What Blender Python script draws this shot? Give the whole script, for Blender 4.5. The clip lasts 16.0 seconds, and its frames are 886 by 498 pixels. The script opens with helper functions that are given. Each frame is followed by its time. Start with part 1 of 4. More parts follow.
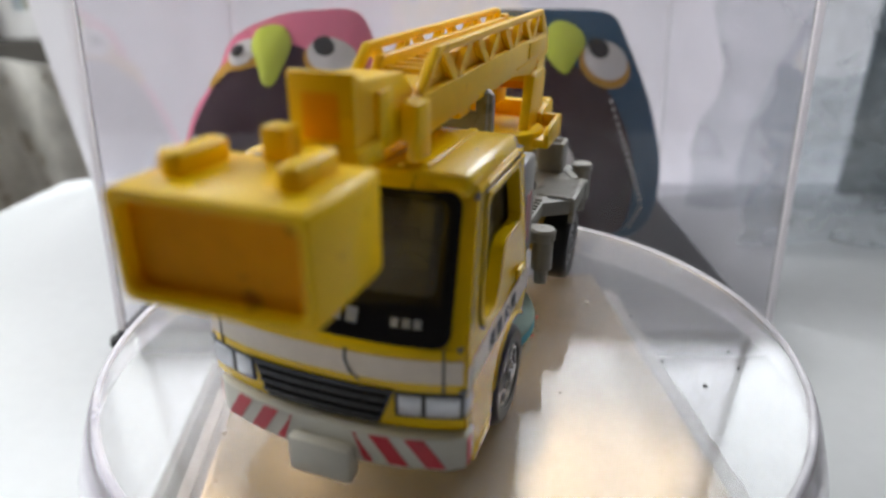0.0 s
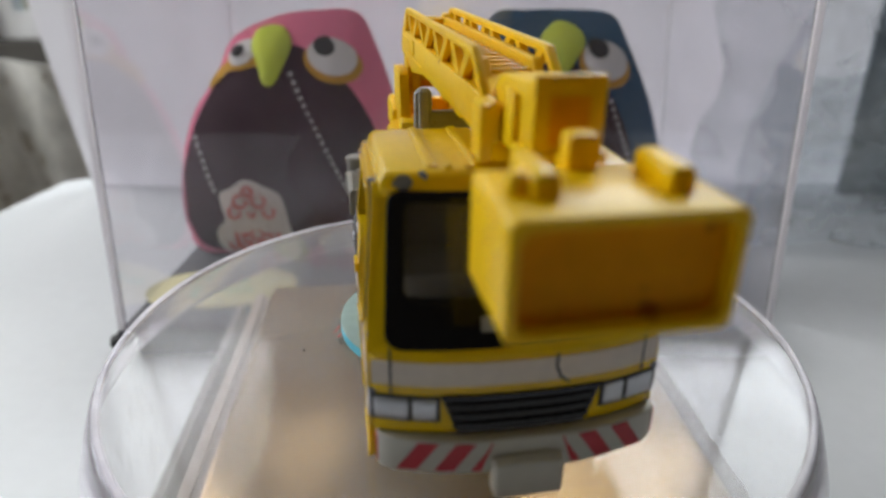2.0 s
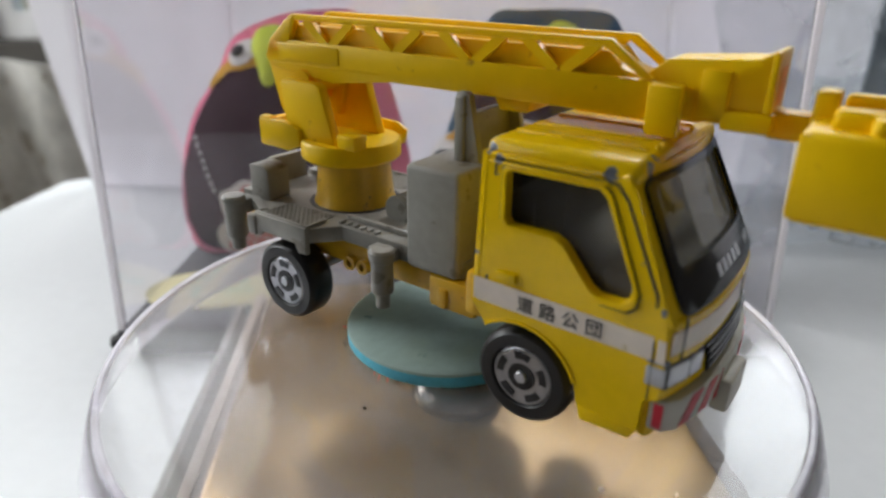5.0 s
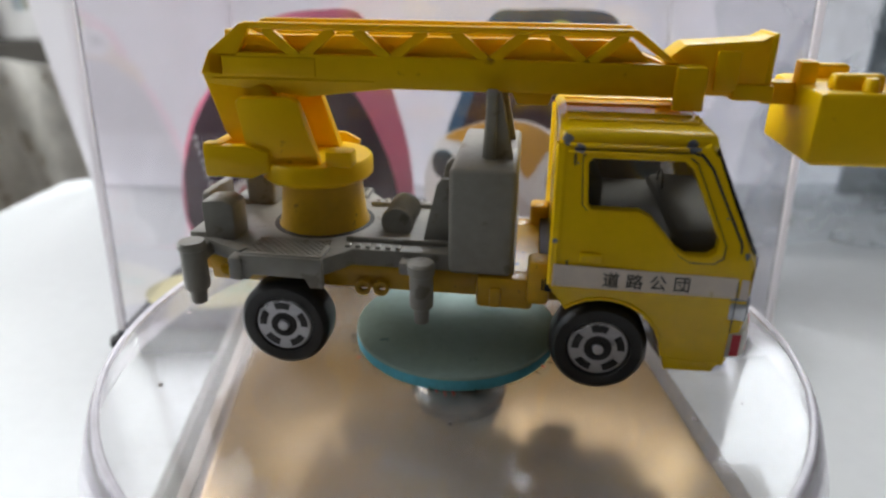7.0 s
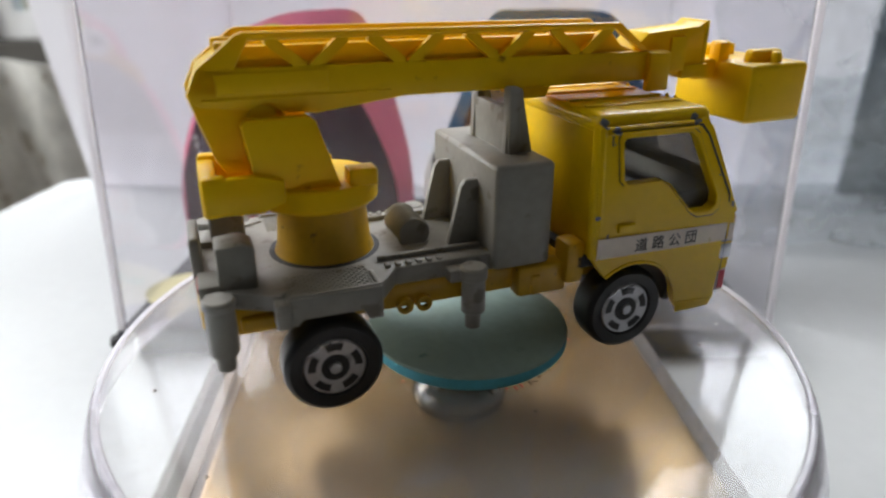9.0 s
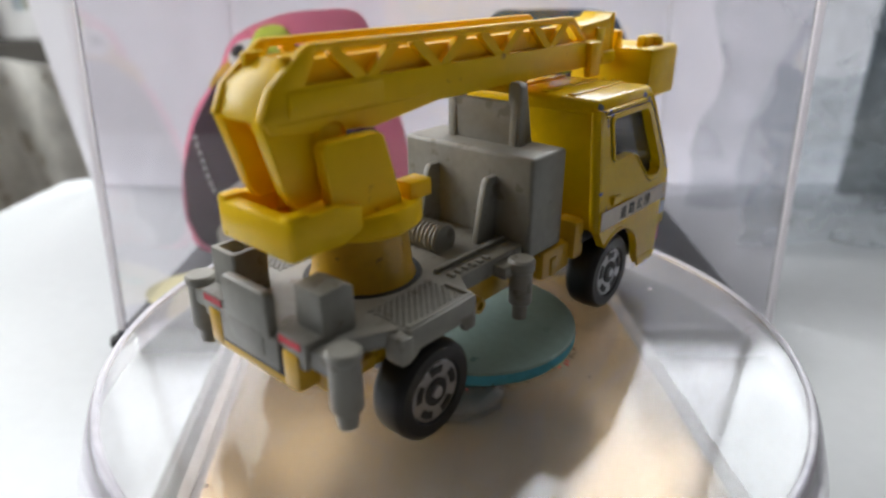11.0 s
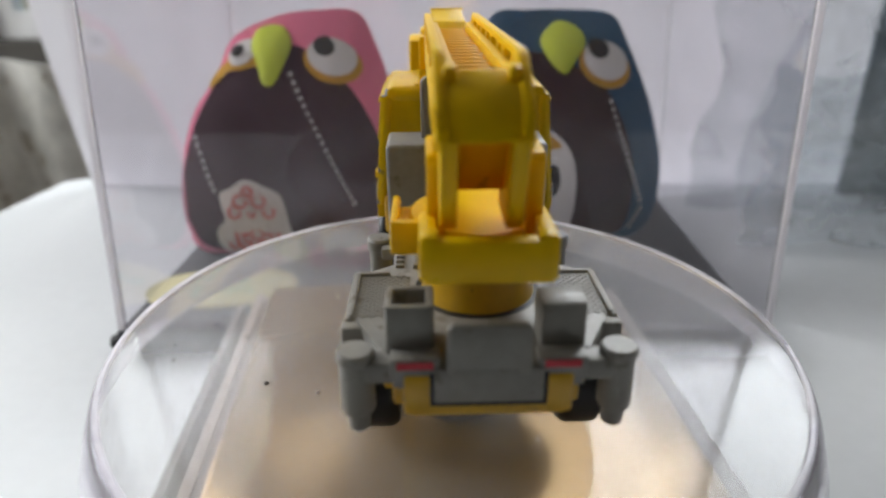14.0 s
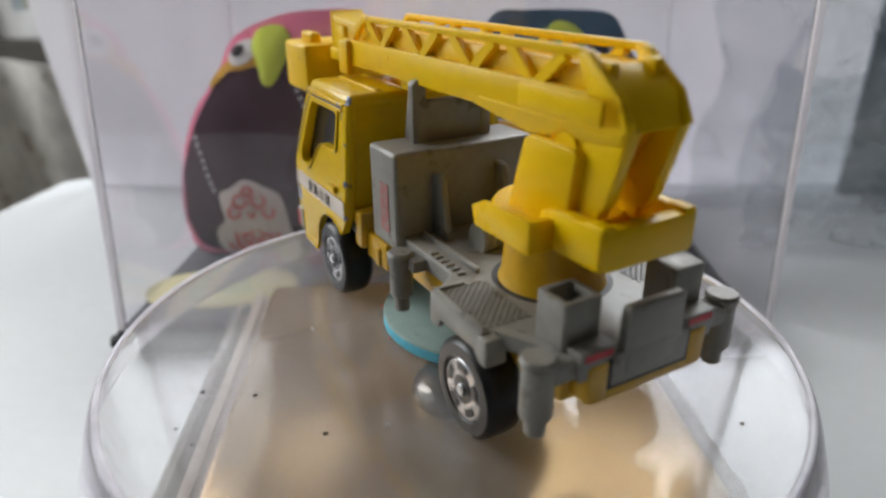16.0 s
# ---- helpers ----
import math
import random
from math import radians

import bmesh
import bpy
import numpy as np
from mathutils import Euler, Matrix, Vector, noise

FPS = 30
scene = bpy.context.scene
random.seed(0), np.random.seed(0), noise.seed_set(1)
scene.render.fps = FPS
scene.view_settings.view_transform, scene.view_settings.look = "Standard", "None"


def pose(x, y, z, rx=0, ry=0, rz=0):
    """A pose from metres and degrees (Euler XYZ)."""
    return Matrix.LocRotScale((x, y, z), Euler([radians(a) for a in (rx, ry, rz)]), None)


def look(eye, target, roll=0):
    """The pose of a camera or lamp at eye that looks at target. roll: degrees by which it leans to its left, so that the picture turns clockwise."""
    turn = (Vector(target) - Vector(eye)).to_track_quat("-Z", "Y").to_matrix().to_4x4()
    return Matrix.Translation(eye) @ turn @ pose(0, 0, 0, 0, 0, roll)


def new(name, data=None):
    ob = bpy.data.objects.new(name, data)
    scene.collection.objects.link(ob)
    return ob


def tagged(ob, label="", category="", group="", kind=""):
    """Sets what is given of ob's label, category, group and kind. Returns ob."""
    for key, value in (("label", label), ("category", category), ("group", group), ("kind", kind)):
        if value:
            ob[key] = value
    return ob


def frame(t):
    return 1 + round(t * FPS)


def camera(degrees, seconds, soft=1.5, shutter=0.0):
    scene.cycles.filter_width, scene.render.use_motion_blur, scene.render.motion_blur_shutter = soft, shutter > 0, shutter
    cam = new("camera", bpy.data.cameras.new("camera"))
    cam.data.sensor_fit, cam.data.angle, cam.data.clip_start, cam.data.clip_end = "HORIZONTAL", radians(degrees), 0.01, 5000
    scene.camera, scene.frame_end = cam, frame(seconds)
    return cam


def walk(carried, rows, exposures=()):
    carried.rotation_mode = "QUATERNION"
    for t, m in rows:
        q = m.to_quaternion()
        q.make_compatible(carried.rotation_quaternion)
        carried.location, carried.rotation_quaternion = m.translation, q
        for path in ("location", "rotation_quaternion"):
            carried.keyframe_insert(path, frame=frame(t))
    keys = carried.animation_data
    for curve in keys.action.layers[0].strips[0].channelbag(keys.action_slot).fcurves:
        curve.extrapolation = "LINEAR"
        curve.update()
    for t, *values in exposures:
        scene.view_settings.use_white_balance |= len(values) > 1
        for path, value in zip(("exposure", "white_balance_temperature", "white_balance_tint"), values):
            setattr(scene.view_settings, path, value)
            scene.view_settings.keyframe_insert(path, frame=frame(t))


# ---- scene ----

MM = 0.001

# ---- camera: fixed, close above a small turntable ----
cam = camera(68.73, 16.0, soft=2.4)
PITCH, YAW, ROLL = radians(24.016), radians(-1.674), -0.70
EYE = Vector((0.0, -0.080, 0.085))
AIM = Vector((math.sin(YAW) * math.cos(PITCH), math.cos(YAW) * math.cos(PITCH), -math.sin(PITCH)))
cam.data.dof.use_dof = True
cam.data.dof.focus_distance = 0.082
cam.data.dof.aperture_fstop = 20.0
walk(cam, [(0.0, look(EYE, EYE + AIM, ROLL)), (16.0, look(EYE, EYE + AIM, ROLL))],
     exposures=[(0, 0.16), (0.7, 0.1), (1.5, -0.08), (2.5, -0.22), (3.5, -0.28), (4.2, -0.12), (6.5, 0.16), (7.2, 0.22), (8.5, 0.33), (9.2, 0.3), (11.5, 0.22), (12.5, 0.12), (13.5, 0.03), (14.5, -0.04), (16, -0.12)])

# ---- world and light: overcast daylight from a window ----
world = bpy.data.worlds.new("sky")
scene.world = world
world.use_nodes = True
wn = world.node_tree
sky = wn.nodes.new("ShaderNodeTexSky")
sky.sky_type = "NISHITA"
sky.sun_disc = False
sky.sun_elevation, sky.sun_rotation = radians(40), radians(250)
wn.links.new(sky.outputs[0], wn.nodes["Background"].inputs[0])
wn.nodes["Background"].inputs[1].default_value = 0.15


def area(name, m, w, h, watts, colour):
    d = bpy.data.lights.new(name, "AREA")
    d.shape, d.size, d.size_y, d.energy, d.color = "RECTANGLE", w, h, watts, colour
    ob = new(name, d)
    ob.matrix_world = m
    return ob


DAY = (0.98, 0.98, 0.97)
area("side_window_daylight", look((-1.17, 0.62, 0.70), (0, 0.45, 0.3)), 0.9, 1.0, 16.5, DAY)
area("rear_window_daylight", look((0.56, 1.17, 1.00), (0.42, 0, 0.75)), 0.78, 1.10, 18.5, (0.95, 0.985, 1.0))

sun_data = bpy.data.lights.new("sun", "SUN")
sun_data.energy, sun_data.angle, sun_data.color = 0.5, radians(25), (1.0, 0.97, 0.92)
sun = new("sun", sun_data)
sun.matrix_world = look((-2.0, 3, 2.4), (0, 0, 0))


# ---- materials ----
def mat(name, colour, rough=0.5, metal=0.0, var=0.12, grain=600.0, stain=60.0, bump=0.0, spec=0.5, coat=0.0, thru=0.0, thru_colour=(1, 1, 1), dirt=None, dirt_at=0.68):
    """A surface with variation at two scales, fine relief and, where dirt is given, stains of that colour; thru: the share of light that passes."""
    m = bpy.data.materials.new(name)
    m.use_nodes = True
    nt = m.node_tree
    b = nt.nodes["Principled BSDF"]
    tc = nt.nodes.new("ShaderNodeTexCoord")
    n1, n2 = nt.nodes.new("ShaderNodeTexNoise"), nt.nodes.new("ShaderNodeTexNoise")
    n1.inputs["Scale"].default_value, n2.inputs["Scale"].default_value = grain, stain
    n1.inputs["Detail"].default_value, n2.inputs["Detail"].default_value = 5, 4
    for n in (n1, n2):
        nt.links.new(tc.outputs["Object"], n.inputs["Vector"])
    add = nt.nodes.new("ShaderNodeMath")
    add.operation = "ADD"
    nt.links.new(n1.outputs["Fac"], add.inputs[0])
    nt.links.new(n2.outputs["Fac"], add.inputs[1])
    ramp = nt.nodes.new("ShaderNodeMapRange")
    ramp.inputs["From Min"].default_value, ramp.inputs["From Max"].default_value = 0.6, 1.4
    ramp.inputs["To Min"].default_value, ramp.inputs["To Max"].default_value = 1 - var, 1 + var
    nt.links.new(add.outputs[0], ramp.inputs["Value"])
    mul = nt.nodes.new("ShaderNodeVectorMath")
    mul.operation = "SCALE"
    mul.inputs[0].default_value = colour
    nt.links.new(ramp.outputs["Result"], mul.inputs["Scale"])
    last = mul.outputs[0]
    if dirt:
        n3 = nt.nodes.new("ShaderNodeTexNoise")
        n3.inputs["Scale"].default_value, n3.inputs["Detail"].default_value = stain * 3.0, 8
        nt.links.new(tc.outputs["Object"], n3.inputs["Vector"])
        r3 = nt.nodes.new("ShaderNodeMapRange")
        r3.inputs["From Min"].default_value, r3.inputs["From Max"].default_value = dirt_at, dirt_at + 0.06
        r3.inputs["To Max"].default_value = 0.8
        nt.links.new(n3.outputs["Fac"], r3.inputs["Value"])
        mix = nt.nodes.new("ShaderNodeMix")
        mix.data_type = "RGBA"
        nt.links.new(r3.outputs["Result"], mix.inputs["Factor"])
        nt.links.new(last, mix.inputs[6])
        mix.inputs[7].default_value = (*dirt, 1)
        last = mix.outputs[2]
    nt.links.new(last, b.inputs["Base Color"])
    rr = nt.nodes.new("ShaderNodeMapRange")
    rr.inputs["From Min"].default_value, rr.inputs["From Max"].default_value = 0.3, 0.7
    rr.inputs["To Min"].default_value, rr.inputs["To Max"].default_value = max(0.02, rough * 0.8), min(1.0, rough * 1.2)
    nt.links.new(n2.outputs["Fac"], rr.inputs["Value"])
    nt.links.new(rr.outputs["Result"], b.inputs["Roughness"])
    b.inputs["Metallic"].default_value = metal
    b.inputs["Specular IOR Level"].default_value = spec
    b.inputs["Coat Weight"].default_value = coat
    if thru:
        tl, mx = nt.nodes.new("ShaderNodeBsdfTranslucent"), nt.nodes.new("ShaderNodeMixShader")
        tl.inputs[0].default_value = (*thru_colour, 1)
        mx.inputs[0].default_value = thru
        nt.links.new(b.outputs[0], mx.inputs[1])
        nt.links.new(tl.outputs[0], mx.inputs[2])
        nt.links.new(mx.outputs[0], nt.nodes["Material Output"].inputs["Surface"])
    if bump:
        bp = nt.nodes.new("ShaderNodeBump")
        bp.inputs["Strength"].default_value, bp.inputs["Distance"].default_value = bump, 0.0002
        nt.links.new(n1.outputs["Fac"], bp.inputs["Height"])
        nt.links.new(bp.outputs[0], b.inputs["Normal"])
    return m


CLEARS = []


def clear(name, ior, tint, haze=0.0, haze_colour=(0.8, 0.8, 0.82), scratch=0.0, rough=0.0, sheet=0.0):
    """Clear plastic or glass with a faint, uneven, scratched haze; sheet: the gloss of a film too thin to bend light."""
    m = bpy.data.materials.new(name)
    m.use_nodes = True
    nt = m.node_tree
    nt.nodes.remove(nt.nodes["Principled BSDF"])
    out = nt.nodes["Material Output"]
    df = nt.nodes.new("ShaderNodeBsdfDiffuse")
    df.inputs[0].default_value = (*haze_colour, 1)
    if sheet:
        tr, gl, body = (nt.nodes.new(k) for k in ("ShaderNodeBsdfTransparent", "ShaderNodeBsdfGlossy", "ShaderNodeMixShader"))
        tr.inputs[0].default_value = (*tint, 1)
        gl.inputs["Roughness"].default_value = rough
        body.inputs[0].default_value = sheet
        nt.links.new(tr.outputs[0], body.inputs[1])
        nt.links.new(gl.outputs[0], body.inputs[2])
    else:
        body = nt.nodes.new("ShaderNodeBsdfGlass")
        body.inputs["Color"].default_value = (*tint, 1)
        body.inputs["Roughness"].default_value = rough
        body.inputs["IOR"].default_value = ior
    tc = nt.nodes.new("ShaderNodeTexCoord")
    n = nt.nodes.new("ShaderNodeTexNoise")
    n.inputs["Scale"].default_value, n.inputs["Detail"].default_value = 60, 6
    nt.links.new(tc.outputs["Object"], n.inputs["Vector"])
    h = nt.nodes.new("ShaderNodeMapRange")
    h.inputs["From Min"].default_value, h.inputs["From Max"].default_value = 0.3, 0.75
    h.inputs["To Min"].default_value, h.inputs["To Max"].default_value = haze * 0.4, haze * 1.6
    nt.links.new(n.outputs["Fac"], h.inputs["Value"])
    fac = h.outputs["Result"]
    if scratch:
        for turn, sc in ((20, 1800), (75, 2200), (130, 1500), (165, 2600)):
            mp = nt.nodes.new("ShaderNodeMapping")
            mp.inputs["Rotation"].default_value[2] = radians(turn)
            mp.inputs["Scale"].default_value = (sc * 2.5, sc * 0.10, sc)
            nt.links.new(tc.outputs["Object"], mp.inputs["Vector"])
            s = nt.nodes.new("ShaderNodeTexNoise")
            s.inputs["Scale"].default_value, s.inputs["Detail"].default_value, s.inputs["Distortion"].default_value = 1.0, 2, 1.6
            nt.links.new(mp.outputs[0], s.inputs["Vector"])
            r = nt.nodes.new("ShaderNodeMapRange")
            r.inputs["From Min"].default_value, r.inputs["From Max"].default_value = 0.62, 0.68
            r.inputs["To Max"].default_value = scratch
            nt.links.new(s.outputs["Fac"], r.inputs["Value"])
            a = nt.nodes.new("ShaderNodeMath")
            a.operation = "ADD"
            a.use_clamp = True
            nt.links.new(fac, a.inputs[0])
            nt.links.new(r.outputs["Result"], a.inputs[1])
            fac = a.outputs[0]
    m1 = nt.nodes.new("ShaderNodeMixShader")
    nt.links.new(fac, m1.inputs[0])
    nt.links.new(body.outputs[0], m1.inputs[1])
    nt.links.new(df.outputs[0], m1.inputs[2])
    nt.links.new(m1.outputs[0], out.inputs["Surface"])
    if not sheet:
        CLEARS.append(m)
    return m


def sheer(name, colour, through_share):
    """Thin white cloth or frosted sheet that lets part of the light through."""
    m = mat(name, colour, 0.8, var=0.04, grain=120, stain=14)
    nt = m.node_tree
    b, out = nt.nodes["Principled BSDF"], nt.nodes["Material Output"]
    t, mx = nt.nodes.new("ShaderNodeBsdfTranslucent"), nt.nodes.new("ShaderNodeMixShader")
    t.inputs[0].default_value = (*colour, 1)
    mx.inputs[0].default_value = through_share
    nt.links.new(b.outputs[0], mx.inputs[1])
    nt.links.new(t.outputs[0], mx.inputs[2])
    nt.links.new(mx.outputs[0], out.inputs["Surface"])
    return m


PAINT = mat("yellow_enamel", (0.82, 0.535, 0.001), 0.2, var=0.06, grain=900, stain=120, coat=0.08, spec=0.32, dirt=(0.25, 0.16, 0.02), dirt_at=0.70)
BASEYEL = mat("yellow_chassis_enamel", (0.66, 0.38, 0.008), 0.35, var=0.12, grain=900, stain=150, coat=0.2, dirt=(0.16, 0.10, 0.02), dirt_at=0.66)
PLASTIC = mat("yellow_plastic", (0.98, 0.64, 0.0005), 0.34, var=0.05, grain=700, stain=90, bump=0.05, spec=0.25, thru=0.14, thru_colour=(1.0, 0.50, 0.001), dirt=(0.40, 0.14, 0.01), dirt_at=0.67)
# orange paints in the glow inside recesses; the brown stains are real
AMBERGLOW = mat("stained_plastic_amber_glow", (0.97, 0.46, 0.001), 0.4, var=0.12, spec=0.12, grain=700, stain=90, thru=0.35, thru_colour=(1.0, 0.48, 0.001), dirt=(0.24, 0.09, 0.01), dirt_at=0.62)
GREY = mat("grey_plastic", (0.265, 0.255, 0.228), 0.42, var=0.14, grain=800, stain=110, bump=0.1, dirt=(0.15, 0.13, 0.105), dirt_at=0.6)
WHITE = mat("cream_white_plastic", (0.62, 0.60, 0.53), 0.4, var=0.05, grain=700, stain=120)
STRIPE = mat("white_print", (0.76, 0.66, 0.56), 0.4, var=0.08, grain=900, stain=160, dirt=(0.5, 0.38, 0.12), dirt_at=0.68)
RED = mat("red_print", (0.55, 0.02, 0.04), 0.4, var=0.1, grain=900, stain=200)
FADED = mat("faded_red_print", (0.40, 0.15, 0.14), 0.5, var=0.3, grain=900, stain=260, dirt=(0.28, 0.25, 0.22), dirt_at=0.52)
BLACK = mat("black_print", (0.008, 0.007, 0.008), 0.18, var=0.3, spec=0.35)
INK = mat("black_ink", (0.02, 0.02, 0.02), 0.5)
SILVER = mat("silver_print", (0.50, 0.51, 0.54), 0.3, metal=0.65, var=0.12, grain=900)
GUN = mat("bare_grey_metal", (0.22, 0.22, 0.24), 0.4, metal=0.6, var=0.25, grain=1500)
RUBBER = mat("black_tyre_plastic", (0.011, 0.011, 0.012), 0.4, var=0.25, grain=900)
CHROME = mat("chrome_print", (0.44, 0.44, 0.46), 0.28, metal=0.75, var=0.12, grain=1500, dirt=(0.1, 0.1, 0.1), dirt_at=0.6)
INSIDE = mat("grey_interior", (0.065, 0.06, 0.055), 0.5)
# the grey-brown haze paints in a milky reflection on the smoked plastic
CABGLASS = clear("smoked_plastic_painted_reflection", 1.45, (0.68, 0.67, 0.64), haze=0.11, haze_colour=(0.38, 0.35, 0.31))
PADTOP = mat("pale_green_foam", (0.36, 0.49, 0.46), 0.8, var=0.10, grain=800, stain=90, bump=0.3, dirt=(0.16, 0.27, 0.26), dirt_at=0.69)
PADSIDE = mat("turquoise_foam", (0.13, 0.55, 0.70), 0.8, var=0.12, grain=1200, stain=150, bump=0.4)
PLATE = clear("scratched_clear_acrylic", 1.36, (0.94, 0.94, 0.945), haze=0.10, scratch=0.09, rough=0.06)
RIM = clear("clear_acrylic_edge", 1.33, (0.97, 0.96, 0.99), haze=0.2, haze_colour=(0.80, 0.79, 0.82))
CASE = clear("clear_case_panes", 1.45, (0.985, 0.98, 0.99), haze=0.03, haze_colour=(0.76, 0.73, 0.79))
CASEEDGE = sheer("polished_case_edge", (0.95, 0.93, 0.96), 0.5)
# strong white haze paints the bright line along the plate's rim
BEAD = clear("whitened_rim_glint", 1.33, (0.97, 0.96, 0.99), haze=0.5, haze_colour=(0.90, 0.89, 0.93))
STRIP = mat("mottled_brown_grey", (0.27, 0.245, 0.235), 0.95, var=0.35, grain=900, stain=200, bump=0.5)
STEEL = mat("polished_steel", (0.25, 0.235, 0.21), 0.12, metal=1.0, var=0.08)
BEIGE = mat("beige_gloss_plastic", (0.335, 0.208, 0.076), 0.19, metal=0.55, spec=0.7, var=0.06, grain=300, stain=35, bump=0.03)
LEDGE = mat("pale_pink_plastic", (0.41, 0.335, 0.29), 0.55, spec=0.15, var=0.06, grain=300, stain=60)
FELT = mat("dark_grey_felt", (0.06, 0.06, 0.068), 0.95, var=0.35, grain=900, stain=200, bump=0.5)
TABLE = mat("white_table_laminate", (0.82, 0.845, 0.865), 0.5, spec=0.4, var=0.03, grain=250, stain=12, bump=0.02)
BOARD = sheer("sheer_white_sheet", (0.90, 0.885, 0.905), 0.72)
# walls and ceiling stay out of view; their dark tones cut fill light
WALL = mat("fill_cutting_dark_wall", (0.085, 0.08, 0.072), 0.8, var=0.05, grain=40, stain=3)
CEIL = mat("fill_cutting_ceiling", (0.36, 0.355, 0.34), 0.9, var=0.03, grain=40, stain=3)
FLOORM = mat("brown_floor_boards", (0.28, 0.18, 0.10), 0.5, var=0.15, grain=40, stain=5)
PINK = mat("pink_felt", (0.84, 0.22, 0.34), 0.9, var=0.12, grain=500, stain=60, bump=0.4)
NAVY = mat("navy_felt", (0.020, 0.085, 0.17), 0.9, var=0.18, grain=500, stain=60, bump=0.4)
PLUM = mat("dark_plum_fabric", (0.042, 0.014, 0.025), 0.85, spec=0.15, var=0.2, grain=500, stain=50, bump=0.3)
PLUM2 = mat("brown_black_fabric", (0.040, 0.015, 0.019), 0.85, spec=0.15, var=0.2, grain=500, stain=50, bump=0.3)
LIME = mat("lime_felt", (0.55, 0.62, 0.06), 0.9, var=0.10, grain=500, stain=80, bump=0.3)
EYEW = mat("white_felt", (0.75, 0.72, 0.70), 0.9, var=0.06, grain=500, stain=80, bump=0.3)
AMBER = mat("amber_felt", (0.58, 0.30, 0.03), 0.9, var=0.12, grain=500, stain=80, bump=0.3)
PUPIL = mat("black_felt", (0.02, 0.018, 0.02), 0.8)
THREAD = mat("white_thread", (0.60, 0.56, 0.56), 0.8)
PATCH = mat("cream_cloth_patch", (0.62, 0.55, 0.52), 0.9, var=0.08, grain=400)
PATCHRED = mat("red_embroidery", (0.60, 0.16, 0.13), 0.9, var=0.12, grain=700)
PAPER = mat("pale_yellow_paper", (0.55, 0.50, 0.26), 0.7, var=0.06, grain=200)
GREENINK = mat("green_ink", (0.10, 0.38, 0.20), 0.7)
WRAP = clear("crumpled_clear_wrap", 1.45, (0.90, 0.93, 0.95), haze=0.24, haze_colour=(0.80, 0.86, 0.89), rough=0.15, sheet=0.14)
SLATE = mat("slate_grey_cloth", (0.16, 0.20, 0.24), 0.85, var=0.3, grain=90, stain=18, bump=0.3)
STONE = mat("mottled_grey_brown_cloth", (0.80, 0.79, 0.73), 0.9, var=0.3, grain=60, stain=14, dirt=(0.42, 0.37, 0.28), dirt_at=0.58)
FRAMEW = mat("white_window_paint", (0.78, 0.78, 0.78), 0.4, var=0.03)
GLASS = clear("window_glass", 1.45, (0.96, 0.98, 0.97))


def chips(m, spots):
    """Bare grey metal where the enamel has come off: ragged patches at given places, in millimetres."""
    nt = m.node_tree
    b = nt.nodes["Principled BSDF"]
    tc = nt.nodes.new("ShaderNodeTexCoord")
    n = nt.nodes.new("ShaderNodeTexNoise")
    n.inputs["Scale"].default_value, n.inputs["Detail"].default_value = 1600, 4
    nt.links.new(tc.outputs["Object"], n.inputs["Vector"])
    rag = nt.nodes.new("ShaderNodeMath")
    rag.operation, rag.inputs[1].default_value = "MULTIPLY", 0.0011
    nt.links.new(n.outputs["Fac"], rag.inputs[0])
    last = None
    for x, y, z, r in spots:
        d = nt.nodes.new("ShaderNodeVectorMath")
        d.operation = "DISTANCE"
        d.inputs[1].default_value = (x * MM, y * MM, z * MM)
        nt.links.new(tc.outputs["Object"], d.inputs[0])
        a = nt.nodes.new("ShaderNodeMath")
        a.operation = "ADD"
        nt.links.new(d.outputs["Value"], a.inputs[0])
        nt.links.new(rag.outputs[0], a.inputs[1])
        c = nt.nodes.new("ShaderNodeMath")
        c.operation, c.inputs[1].default_value = "LESS_THAN", r * 0.8 * MM + 0.0005
        nt.links.new(a.outputs[0], c.inputs[0])
        if last is None:
            last = c.outputs[0]
        else:
            mx = nt.nodes.new("ShaderNodeMath")
            mx.operation = "MAXIMUM"
            nt.links.new(last, mx.inputs[0])
            nt.links.new(c.outputs[0], mx.inputs[1])
            last = mx.outputs[0]
    mix = nt.nodes.new("ShaderNodeMix")
    mix.data_type = "RGBA"
    was = b.inputs["Base Color"].links[0].from_socket
    nt.links.new(last, mix.inputs["Factor"])
    nt.links.new(was, mix.inputs[6])
    mix.inputs[7].default_value = (0.17, 0.18, 0.20, 1)
    nt.links.new(mix.outputs[2], b.inputs["Base Color"])


chips(PAINT, [(29.2, -9.0, 30.2, 1.0), (28.7, -7.4, 30.6, 0.5), (13.8, -11.3, 30.2, 0.9), (15.2, -11.7, 29.3, 0.7), (14.9, -12.1, 27.8, 0.6), (26.4, -11.4, 29.8, 0.9), (28.2, -12.2, 26.4, 0.45),
              (30.8, -12.4, 22.6, 0.4), (33.2, -12.7, 18.6, 0.5), (13.2, -12.4, 19.0, 0.3), (13.2, -12.4, 24.0, 0.4), (22.6, -12.8, 22.4, 0.4), (33.8, -11.9, 13.4, 0.5),
              (13.6, 11.2, 30.2, 1.0), (15.6, 11.6, 29.3, 0.5), (13.2, 12.2, 24.6, 0.6), (13.2, 12.4, 19.0, 0.6), (13.4, 12.6, 14.2, 0.8), (28.6, 11.6, 29.4, 0.6), (34.0, 11.9, 17.6, 0.5)])


